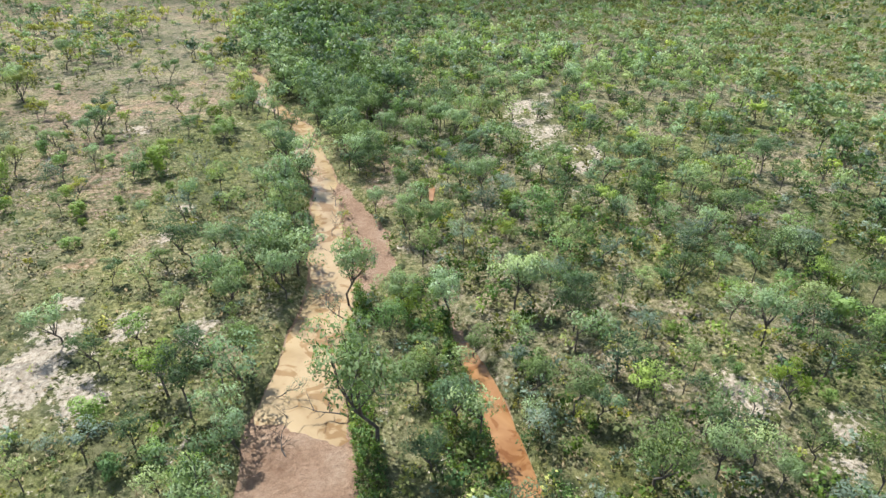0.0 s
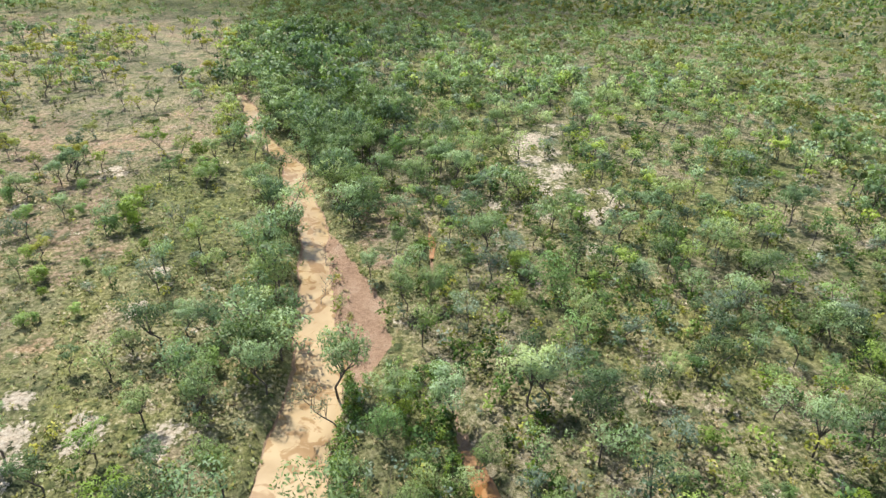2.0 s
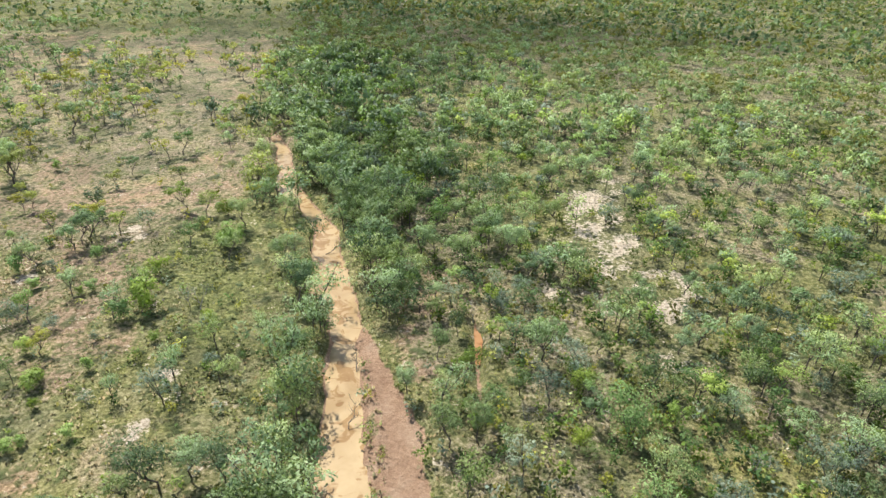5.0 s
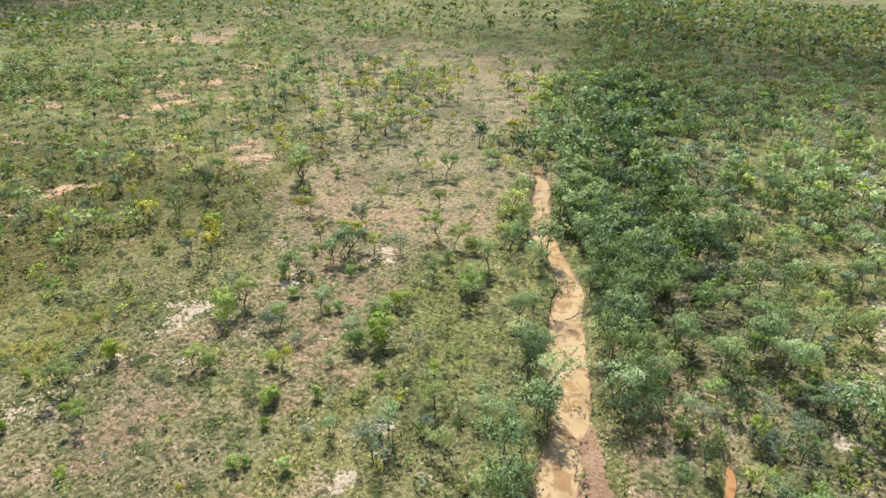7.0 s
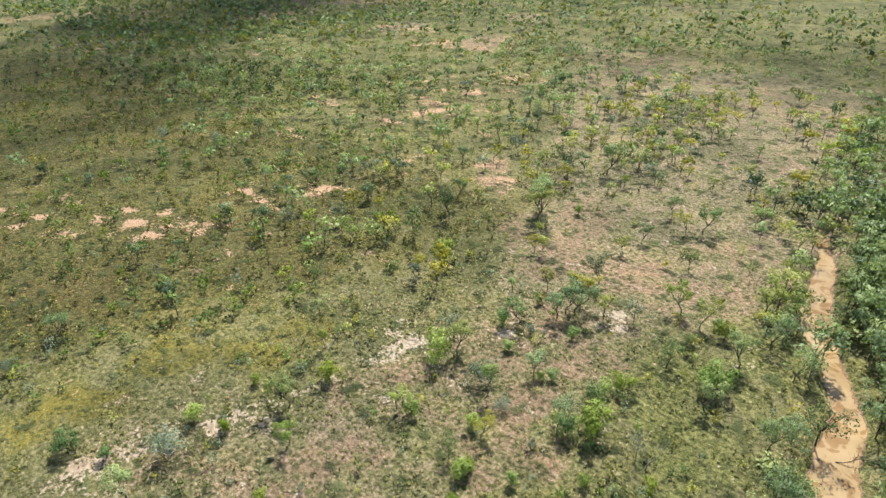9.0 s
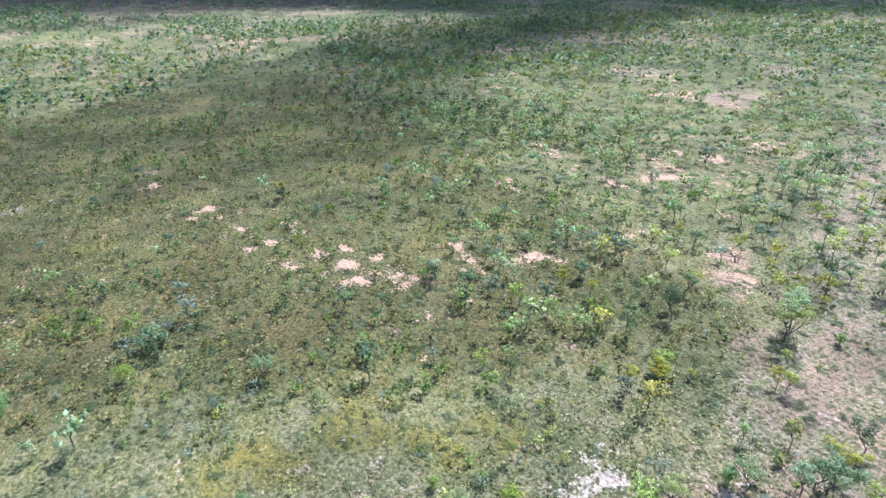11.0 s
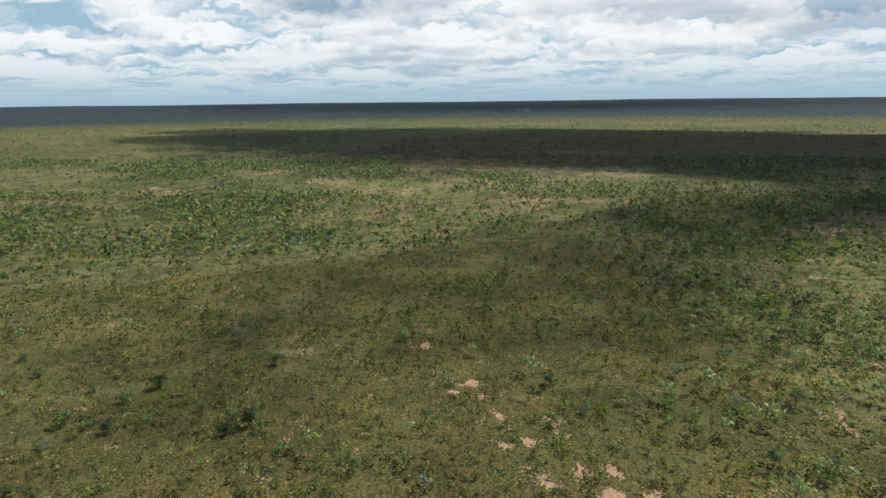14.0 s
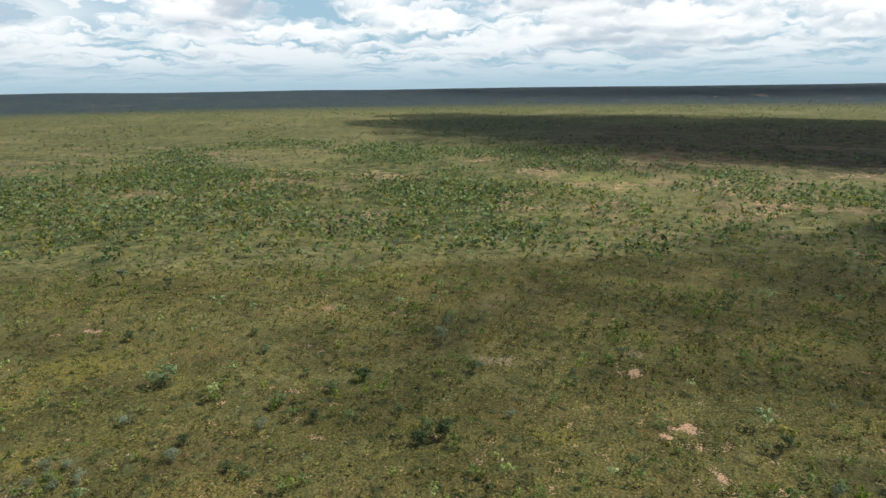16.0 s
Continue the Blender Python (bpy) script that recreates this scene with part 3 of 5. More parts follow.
RED_B = [(-5.5, 103.8, 3.9, 5.4, 9), (-3.5, 109.8, 5.0, 4.5, 9), (-5.5, 94.0, 2.8, 4.4, 8), (-3.8, 88.1, 2.6, 2.8, 8), (-10.6, 113.5, 3.4, 2.5, 9), (-217, 265, 11.1, 13.9, 72), (-224, 249, 9.0, 5.6, 72), (-255, 328, 16.1, 10.8, 72), (-185, 259, 3.9, 4.3, 72), (-548, 108, 9.2, 37.4, 71), (-96.6, 105.4, 1.7, 1.6, 73), (-112.2, 80.1, 1.4, 0.9, 73), (-100.4, 95.8, 0.7, 1.9, 73), (-246, -10, 4.0, 3.2, 95), (-237, -11, 3.8, 3.5, 95), (-221, -33, 7.2, 3.1, 95), (-218, -58, 2.7, 4.2, 95), (-180, 53, 2.0, 1.5, 96), (-155, 65, 1.3, 1.6, 96)]
RED_C = [(-205, -26, 3.3, 2.2, 96), (-215, 38, 2.5, 3.6, 95), (-274, -166, 3.3, 8.9, 109), (-174, -117, 1.7, 2.3, 110), (-221, -34, 5.4, 2.1, 110), (-245, -11, 4.8, 1.8, 110), (-217, -57, 2.8, 3.3, 110), (-315, -321, 15.1, 15.2, 108), (-355, -294, 31.9, 10.9, 107), (-494, -179, 32.2, 19.3, 106), (-205, -20, 2.4, 2.1, 110)]
RED_D = [(-362, 228, 18, 17, 20), (-388, 262, 24, 22, -10), (-368, 300, 16, 24, 5), (-284, 250, 9, 8, 0), (-264, 262, 9, 9, 30), (-232, 250, 5, 9, 10), (-214, 252, 8, 9, -20), (-211, 270, 6, 9, 0), (-248, 322, 8, 11, 10), (-590, 376, 140, 6, 150)]   # bare ground in the bush country and a washed-out track
RED = RED_A + RED_B + RED_C + RED_D
GREEN_A = [(-35.5, 106.3, 6.0, 8.2, 47), (-38.8, 117.6, 4.5, 4.6, 47), (-31.8, 105.5, 4.8, 8.9, 9), (-41.6, 115.6, 5.3, 7.3, 9), (-57.7, 86.4, 4.0, 6.4, 8), (-51.9, 85.7, 6.3, 11.2, 0), (-31.5, 100.6, 3.7, 9.8, 1), (-227, 152, 30.8, 23.1, 72), (-516, -18, 60.8, 57.2, 71)]
GREEN = GREEN_A
GOLD_A = [(-88.8, 55.5, 8.8, 4.1, 47), (-91.8, 67.5, 6.5, 6.4, 47), (-88.8, 49.6, 4.2, 3.8, 47), (-82.6, 85.2, 6.8, 4.2, 47), (-83.5, 76.4, 6.5, 3.8, 47), (-121.3, -66.4, 6.7, 5.7, 111), (-154, -95, 12.0, 10.0, 111), (-168, 28, 6.2, 3.6, 96)]
GOLD = GOLD_A
LITTER_A = [(-9.5, 111.6, 5.2, 8.8, 1), (-56.3, 116.7, 8.2, 9.3, 1), (-35.0, 74.1, 3.6, 4.4, -0), (-3.0, 94.0, 3.6, 8.9, 0), (-20.8, 53.2, 3.4, 5.4, -1), (-57.2, 136.1, 9.5, 11.2, 47), (-62.5, 76.9, 5.5, 4.6, 47), (-198, 6, 9.2, 3.1, 96)]
LITTER_B = [(-378, 268, 30, 52, 0), (-278, 256, 16, 20, 0), (-218, 260, 17, 20, 0), (-246, 322, 14, 18, 0)]
LITTER = LITTER_A + LITTER_B


def patches(x, y, rows):
    v = np.zeros_like(x)
    for px, py, a, b, turn in rows:
        near = (np.abs(x - px) < 2.2 * max(a, b)) & (np.abs(y - py) < 2.2 * max(a, b))
        c, s = math.cos(radians(turn)), math.sin(radians(turn))
        dx, dy = x[near] - px, y[near] - py
        d = np.hypot((dx * c + dy * s) / a, (dy * c - dx * s) / b)
        v[near] = np.maximum(v[near], 1 - smooth(0.35, 1.6, d))
    return v


def wooded(x, y):
    """1 on the wooded side of the creek, 0 on the open plain."""
    right = smooth(0, 8, x - np.interp(y, CREEK_Y, CREEK_R) - 2)
    up = np.interp(y, [176, 193, 264, 324, 400, 900, 3000], [-43, -46, -54, -60, -75, -260, -900])     # the creek's wooded line upstream
    return np.where(y > 176, smooth(-14, 0, x - up), right)


def heath(x, y):
    """1 on the low heath west of the plain."""
    return smooth(-88, -112, x - 0.25 * np.maximum(y - 60, -20)) * smooth(-15, 15, x + 285 + 0.5 * (y + 40)) * smooth(-420, -330, x) * smooth(165, 120, y - 0.15 * (x + 150))


def soil_masks(x, y):
    ragged = (cloudy(x, y, 3.2, 21, 3) - 0.5) * 1.6
    m, s, b = main_channel(x, y) + 0.5 * ragged, side_channel(x, y) + 0.6 * ragged, mud_bar(x, y) + 1.1 * ragged
    sand = patches(x, y, [(px, py, a * (0.9 if px < -95 and py < 140 else 0.72 if px < -95 else 1), c * (0.9 if px < -95 and py < 140 else 0.72 if px < -95 else 1), turn) for px, py, a, c, turn in SAND]) * np.where(x > 15, 0.74, 1.0)
    loose = patches(x, y, [(px, py, a * 2.4, c * 2.4, turn) for px, py, a, c, turn in SAND if px < -60])       # crumbs of sand round the bare spots
    sand = np.maximum(sand, 0.27 * smooth(0.0, 0.35, loose))
    red = patches(x, y, RED)
    mud = np.maximum(smooth(-0.9, 0.1, m), np.maximum(0.85 * smooth(-0.8, 0.3, s), 0.95 * smooth(-0.9, 0.3, b)))
    edge_x = np.interp(y, CREEK_Y, CREEK_R)
    slope = smooth(-1.0, 0.2, x - edge_x) * smooth(0.5, -1.0, x - np.interp(y, BAR_Y, BAR_X)) * smooth(64, 68, y) * smooth(95, 90, y)      # bare earth between the creek and the bar
    mud = np.maximum(mud, slope * (0.45 + 0.5 * smooth(0.35, 0.6, cloudy(x, y, 3.0, 52, 3))))
    green, gold, litter = patches(x, y, GREEN), patches(x, y, GOLD), patches(x, y, LITTER)
    straw = (1 - wooded(x, y)) * smooth(-105, -80, x - 0.25 * (y - 60)) * smooth(220, 170, y)
    wide = cloudy(x, y, 55.0, 61, 3)
    far = np.hypot(x + 30, y - 60)
    belt = smooth(-300, -350, x) * smooth(-720, -600, x)                    # bare pink soil between the trees of the western belt
    red = np.maximum(red, 0.75 * smooth(0.66, 0.8, cloudy(x, y, 70.0, 71, 4)) * smooth(170, 260, far))
    red = np.maximum(red, 0.85 * belt * smooth(0.54, 0.66, cloudy(x, y, 46.0, 73, 4)))
    north = smooth(85, 115, y + 0.25 * (x + 150)) * smooth(-118, -128, x) * smooth(330, 260, y)   # bush country north of the heath
    sand = np.maximum(sand, 0.55 * north * smooth(0.66, 0.76, cloudy(x, y, 13.0, 75, 3)))
    sand = np.maximum(sand, 0.50 * belt * smooth(0.58, 0.70, cloudy(x * 0.6, y, 30.0, 76, 4)))      # pale clearings in the belt
    green = np.maximum(green, 0.55 * north)
    green = np.maximum(green, 0.42 * heath(x, y) * smooth(0.50, 0.66, cloudy(x, y, 38.0, 78, 4)))
    gold = np.maximum(gold, 0.5 * heath(x, y) * smooth(0.54, 0.70, cloudy(x, y, 45.0, 80, 4)))
    green = np.maximum(green, 0.45 * smooth(0.5, 0.7, wide) * smooth(180, 260, far))
    litter = np.maximum(litter, 0.8 * wooded(x, y) * smooth(0.38, 0.56, cloudy(x, y, 14.0, 66, 3)))
    # the open plain: green along the creek, a pink-brown bare stretch upstream, a red ridge between it and the heath
    pink = smooth(0, 16, y - 0.9 * (x + 62) - 100) * smooth(-10, 14, x + 66 + 0.66 * (y - 96)) * smooth(330, 270, y) * (1 - wooded(x, y))
    pink = pink * smooth(-36, -44, x + 0.12 * (130 - y))
    side = x + 78 - 0.18 * (y - 52)                                 # metres east of the ridge's crest
    ridge = smooth(-3, 3, side) * smooth(-39, -49, x) * smooth(48, 60, y) * smooth(130, 112, y)
    crest = np.exp(-((side - 0.5 + 3.0 * (cloudy(x, y, 12.0, 70, 3) - 0.5)) / 2.2) ** 2) * smooth(44, 52, y) * smooth(112, 98, y)
    sand = np.maximum(sand, 0.8 * crest * smooth(0.46, 0.62, cloudy(x, y, 7.0, 74, 3)))
    red = np.maximum(red, pink * (0.26 + 0.42 * smooth(0.42, 0.60, cloudy(x, y, 17.0, 77, 4))))
    red = np.maximum(red, ridge * (0.30 + 0.45 * smooth(0.38, 0.58, cloudy(x, y, 12.0, 72, 3))))
    litter = np.maximum(litter, 0.72 * ridge)
    litter = np.maximum(litter, 0.6 * straw * smooth(100, 80, y) * smooth(-40, -28, x) * smooth(0.34, 0.52, cloudy(x, y, 8.0, 64, 3)))      # grey litter under the creekside trees
    litter = np.maximum(litter, pink * 0.85)
    litter = np.maximum(litter, 0.62 * straw * smooth(-36, -48, x) * smooth(0.36, 0.56, cloudy(x, y, 20.0, 65, 3)))
    green = np.maximum(green, 0.55 * straw * (1 - pink) * smooth(-46, -36, x) * smooth(0.26, 0.46, cloudy(x, y, 15.0, 79, 3)))
    gold = np.maximum(gold, 0.45 * wooded(x, y) * smooth(0.48, 0.64, cloudy(x, y, 11.0, 68, 3)))
    scrub = smooth(170, 420, far) * (0.45 + 0.55 * smooth(0.35, 0.6, cloudy(x, y, 110.0, 67, 4)))
    scrub = np.maximum(scrub, smooth(1300, 2300, far))
    return sand, red, mud, green, gold, litter, scrub


def build_ground():
    xs = steps([-4900, (-900, -34), (-300, 8.0), (-200, 3.4), (-46, 2.0), (14, 0.7), (90, 2.6), (160, 5.0), (4900, -34)])
    xs[:35] = -900 - (4000.0) * np.linspace(1, 0, 35) ** 2.2
    ys = steps([-4900, (-200, -34), (-80, 5.0), (28, 3.0), (172, 0.95), (260, 3.2), (420, 8.0), (4900, -36)])
    ys[:35] = -200 - 4700.0 * np.linspace(1, 0, 35) ** 2.2
    gx, gy = np.meshgrid(xs, ys)
    x, y = gx.ravel(), gy.ravel()
    co = np.c_[x, y, height(x, y)]
    nx, ny = len(xs), len(ys)
    i = (np.arange(ny - 1)[:, None] * nx + np.arange(nx - 1)).ravel()
    quads = np.c_[i, i + 1, i + nx + 1, i + nx].ravel()
    sand, red, mud, green, gold, litter, scrub = soil_masks(x, y)
    north = smooth(85, 115, y + 0.25 * (x + 150)) * smooth(-100, -125, x) * smooth(420, 330, y) * smooth(-480, -380, x)
    low = np.maximum(heath(x, y), 0.5 * north) * (0.8 + 0.2 * smooth(0.3, 0.6, cloudy(x, y, 40.0, 69, 3)))
    # the last attribute marks where the far ground takes its painted haze
    me = mesh_from("ground", co, quads, np.full(len(i), 4), GROUND,
                   (("soil", "FLOAT_COLOR", np.c_[sand, red, mud, low]), ("cover", "FLOAT_COLOR", np.c_[green, gold, litter, scrub]), ("far_haze", "FLOAT", smooth(1900, 2700, np.hypot(x + 30, y - 55)))), True)
    tagged(new("ground", me), "flat savanna ground of dry grass, red soil and pale sand", "ground", kind="structure")


build_ground()


def water_strip(name, ys, lefts, rights, material, label, margin=0.9):
    me = bpy.data.meshes.new(name)
    yy = np.arange(ys[0], ys[-1], 1.0)
    l, r = np.interp(yy, ys, lefts) - margin, np.interp(yy, ys, rights) + margin
    verts = [(a, c, WATER) for a, c in zip(l, yy)] + [(b, c, WATER) for b, c in zip(r, yy)]
    n = len(yy)
    me.from_pydata(verts, [], [(k, k + n, k + n + 1, k + 1) for k in range(n - 1)])
    me.materials.append(material)
    tagged(new(name, me), label, "water", kind="structure")


water_strip("water", CREEK_Y, CREEK_L, CREEK_R, MUDDY, "still tan muddy water in the creek bed")
for part in (slice(0, 10), slice(14, 17)):
    water_strip("water_side", SIDE_Y[part], [a - b for a, b in zip(SIDE_X[part], SIDE_W[part])], [a + b for a, b in zip(SIDE_X[part], SIDE_W[part])], RUSTY, "narrow rust-coloured water in a side channel", 0.2)


# ---------------------------------------------------------------- plants
def tube(path, radii, sides):
    """Rings of a tapered limb along a path. Returns places and quads."""
    path, n = np.array(path, float), len(path)
    co, quads = [], []
    for k in range(n):
        d = path[min(k + 1, n - 1)] - path[max(k - 1, 0)]
        d /= np.linalg.norm(d) + 1e-9
        u = np.cross(d, (0.3, 0.9, 0.2))
        u /= np.linalg.norm(u) + 1e-9
        v = np.cross(d, u)
        for j in range(sides):
            a = 2 * math.pi * j / sides
            co.append(path[k] + radii[k] * (math.cos(a) * u + math.sin(a) * v))
    for k in range(n - 1):
        for j in range(sides):
            jj = (j + 1) % sides
            quads.append((k * sides + j, k * sides + jj, (k + 1) * sides + jj, (k + 1) * sides + j))
    return np.array(co), np.array(quads)


def join(parts):
    co, quads, at = [], [], 0
    for c, q in parts:
        co.append(c)
        quads.append(q + at)
        at += len(c)
    return np.concatenate(co), np.concatenate(quads)


def skeleton_of(r, high, fork, limbs, spread, radius, sides, twigs=0, lean=0.12):
    """A trunk with limbs. Returns the wood and the limbs' ends."""
    parts, ends = [], []
    top = np.array([r.normal(0, lean) * high, r.normal(0, lean) * high, fork * high])
    bend = np.array([r.normal(0, 0.04) * high, r.normal(0, 0.04) * high, fork * high * 0.5])
    parts.append(tube([(0, 0, -0.4), bend * 0.9, top], [radius * 1.25, radius * 0.9, radius * 0.7], sides))
    start = r.uniform(0, 6.28)
    for k in range(limbs):
        a = start + 6.283 * k / limbs + r.normal(0, 0.35)
        reach = spread * r.uniform(0.45, 1.0)
        lift = high * r.uniform(0.72, 0.98)
        end = np.array([top[0] + math.cos(a) * reach, top[1] + math.sin(a) * reach, lift])
        mid = top * 0.45 + end * 0.55 + np.array([math.cos(a) * reach * 0.15, math.sin(a) * reach * 0.15, -0.05 * high])
        base = bend + (top - bend) * r.uniform(0.55, 1.0)
        parts.append(tube([base, mid, end], [radius * 0.55, radius * 0.36, radius * 0.12], max(3, sides - 1)))
        ends.append(end)
        for _ in range(twigs):
            f = r.uniform(0.45, 0.95)
            o = mid + (end - mid) * f
            tip = o + np.array([r.normal(0, 0.16), r.normal(0, 0.16), r.uniform(0.02, 0.2)]) * high
            parts.append(tube([o, (o + tip) / 2 + r.normal(0, 0.02, 3) * high, tip], [radius * 0.2, radius * 0.13, radius * 0.05], 3))
            ends.append(tip)
    co, quads = join(parts)
    return co, quads, ends


def leaves_round(r, centres, radius, count, size, flat=0.65, droop=0.0, slim=0.58):
    """Leaf sprays as small folded blades on the outside of uneven clumps round the centres. Returns places and quads."""
    centres = np.array(centres)
    which = r.integers(0, len(centres), count)
    swell = r.uniform(0.7, 1.2, len(centres))[which][:, None]
    d = r.normal(0, 1, (count, 3))
    d[:, 2] += 0.25
    d /= np.linalg.norm(d, axis=1)[:, None]
    rad = radius * swell * (0.5 + 0.5 * r.random((count, 1)) ** 0.45) * r.uniform(0.88, 1.12, (count, 1))
    p = centres[which] + d * rad * np.array([1, 1, flat])
    n = d * 0.8 + r.normal(0, 0.42, (count, 3)) + np.array([0, 0, 0.35])
    n /= np.linalg.norm(n, axis=1)[:, None]
    mass = p - centres.mean(0)
    mass /= np.linalg.norm(mass, axis=1)[:, None] + 1e-6
    soft = d * 0.75 + mass * 0.30 + n * 0.35 + np.array([0, 0, 0.45])          # a spray of leaves is shaded like the mass it sits on
    soft /= np.linalg.norm(soft, axis=1)[:, None]
    u = np.cross(n, r.normal(0, 1, (count, 3)))
    u[:, 2] -= droop
    u /= np.linalg.norm(u, axis=1)[:, None]
    v = np.cross(n, u)
    s = size * r.uniform(0.6, 1.4, (count, 1))
    w = s * slim * r.uniform(0.7, 1.3, (count, 1))
    q = np.stack([p - u * s, p - v * w + n * w * 0.25, p + u * s, p + v * w + n * w * 0.25], 1).reshape(-1, 3)
    return q, np.arange(count * 4).reshape(-1, 4), np.repeat(soft, 4, 0)


# kind: height, fork, limbs, spread, radius of trunk, clump radius, twigs, flatness, and clumps in the middle: count, spread, low, high
KINDS = {
    "gum": dict(high=1.0, fork=0.42, limbs=7, spread=0.25, radius=0.017, clump=0.142, twigs=3, flat=0.85, fill=(4, 0.11, 0.62, 0.88)),
    "savanna": dict(high=1.0, fork=0.36, limbs=6, spread=0.30, radius=0.020, clump=0.145, twigs=2, flat=0.62, fill=(2, 0.10, 0.7, 0.88)),
    "bush": dict(high=1.0, fork=0.15, limbs=6, spread=0.36, radius=0.02, clump=0.24, twigs=1, flat=0.85, fill=(6, 0.20, 0.25, 0.65)),
    "bushy": dict(high=1.0, fork=0.22, limbs=7, spread=0.31, radius=0.018, clump=0.16, twigs=2, flat=0.75, fill=(5, 0.20, 0.35, 0.75)),
    "sapling": dict(high=1.0, fork=0.5, limbs=4, spread=0.16, radius=0.016, clump=0.14, twigs=1, flat=1.1, fill=(3, 0.08, 0.6, 0.9)),
    "dead": dict(high=1.0, fork=0.35, limbs=5, spread=0.36, radius=0.018, clump=0.1, twigs=4, flat=1.0, fill=(1, 0.1, 0.6, 0.9)),
}


def plant(kind, seed, leaves, size, sides=5, bare=False, limbs=3, slim=0.58):
    """A plant one metre high: wood and leaves as arrays."""
    r = np.random.default_rng(seed)
    k = KINDS[kind]
    co, quads, ends = skeleton_of(r, k["high"], k["fork"], k["limbs"], k["spread"], k["radius"], sides, k["twigs"])
    if bare:       # far plants: the trunk and main limbs alone
        top = np.array([0.02, -0.01, k["fork"] * 1.1])
        stem = [tube([(0, 0, -0.4), top], [k["radius"] * 1.3, k["radius"] * 0.9], 3)]
        stem += [tube([top * 0.8, e], [k["radius"] * 0.7, k["radius"] * 0.3], 3) for e in ends[:limbs * 2:2]]
        co, quads = join(stem)
    # few, distinct clumps: the limbs' ends, some twigs, and a filling of the crown's middle
    step = 1 + k["twigs"]
    tips = ends[::step] + [ends[i + 1] for i in range(0, len(ends) - 1, 2 * step) if k["twigs"]]
    inner, wide, low, top = k["fill"]
    ends = tips + [np.array([r.normal(0, wide), r.normal(0, wide), r.uniform(low, top)]) for _ in range(inner)]
    ends = [e * np.array([1, 1, 0.93]) for e in ends]
    lco, lq, ln = leaves_round(r, ends, k["clump"], leaves, size, k["flat"], 0.7 if kind == "gum" else 0.0, slim)
    lco[:, 2] = np.maximum(lco[:, 2], 0.03)
    return co, quads, lco, lq, ln


def mesh_of(name, co, quads, material, tint=0.5, smooth_faces=False, normals=None):
    tones = (("tint", "FLOAT", np.full(len(co), tint)),)
    if normals is not None:
        tones += (("custom_normal", "FLOAT_VECTOR", normals),)
    return mesh_from(name, co, quads.ravel(), np.full(len(quads), 4), material, tones, smooth_faces)


def thing(kind, name, seed, leaves, size, leaf, bark, label, category, tint=0.5, slim=0.42):
    """A pattern plant with its parts, standing far below until it is copied."""
    co, quads, lco, lq, ln = plant(kind, seed, leaves, size, slim=slim)
    top = new(name)
    a = new("trunk", mesh_of("trunk", co, quads, bark, tint, True))
    b = new("crown", mesh_of("crown", lco, lq, leaf, tint, True, ln))
    a.parent = b.parent = top
    return tagged(top, label, category)


def scatter(name, patterns, x, y, scale, turn, tint, material, label, category, pick, wood=None):
    """One object of many plants: copies of the patterns' arrays at the given places."""
    cos, qs, tints, ns, at = [], [], [], [], 0
    z = height(x, y)
    for k, (co, quads, *soft) in enumerate(patterns):
        sel = pick == k
        n = int(sel.sum())
        if not n:
            continue
        c, s = np.cos(turn[sel])[:, None], np.sin(turn[sel])[:, None]
        sc = scale[sel][:, None]
        px = (co[None, :, 0] * c - co[None, :, 1] * s) * sc + x[sel][:, None]
        py = (co[None, :, 0] * s + co[None, :, 1] * c) * sc + y[sel][:, None]
        pz = co[None, :, 2] * sc + z[sel][:, None]
        cos.append(np.stack([px, py, pz], -1).reshape(-1, 3))
        if soft:
            v = soft[0]
            ns.append(np.stack([v[None, :, 0] * c - v[None, :, 1] * s, v[None, :, 0] * s + v[None, :, 1] * c, np.broadcast_to(v[None, :, 2], (n, len(v)))], -1).reshape(-1, 3))
        m = len(co)
        qs.append((quads[None] + (np.arange(n) * m)[:, None, None]).reshape(-1, quads.shape[1]) + at)
        tints.append(np.repeat(tint[sel], m))
        at += n * m
    co, q, tt = np.concatenate(cos), np.concatenate(qs), np.concatenate(tints)
    me = mesh_from(name, co, q.ravel(), np.full(len(q), q.shape[1]), material, (("tint", "FLOAT", tt),) + ((("custom_normal", "FLOAT_VECTOR", np.concatenate(ns)),) if ns else ()), True)
    return tagged(new(name, me), label, category, kind="stuff")


def open_ground(x, y):
    """True away from water and mud."""
    return (main_channel(x, y) < -0.3) & (side_channel(x, y) < -0.3) & (mud_bar(x, y) < 0.2)


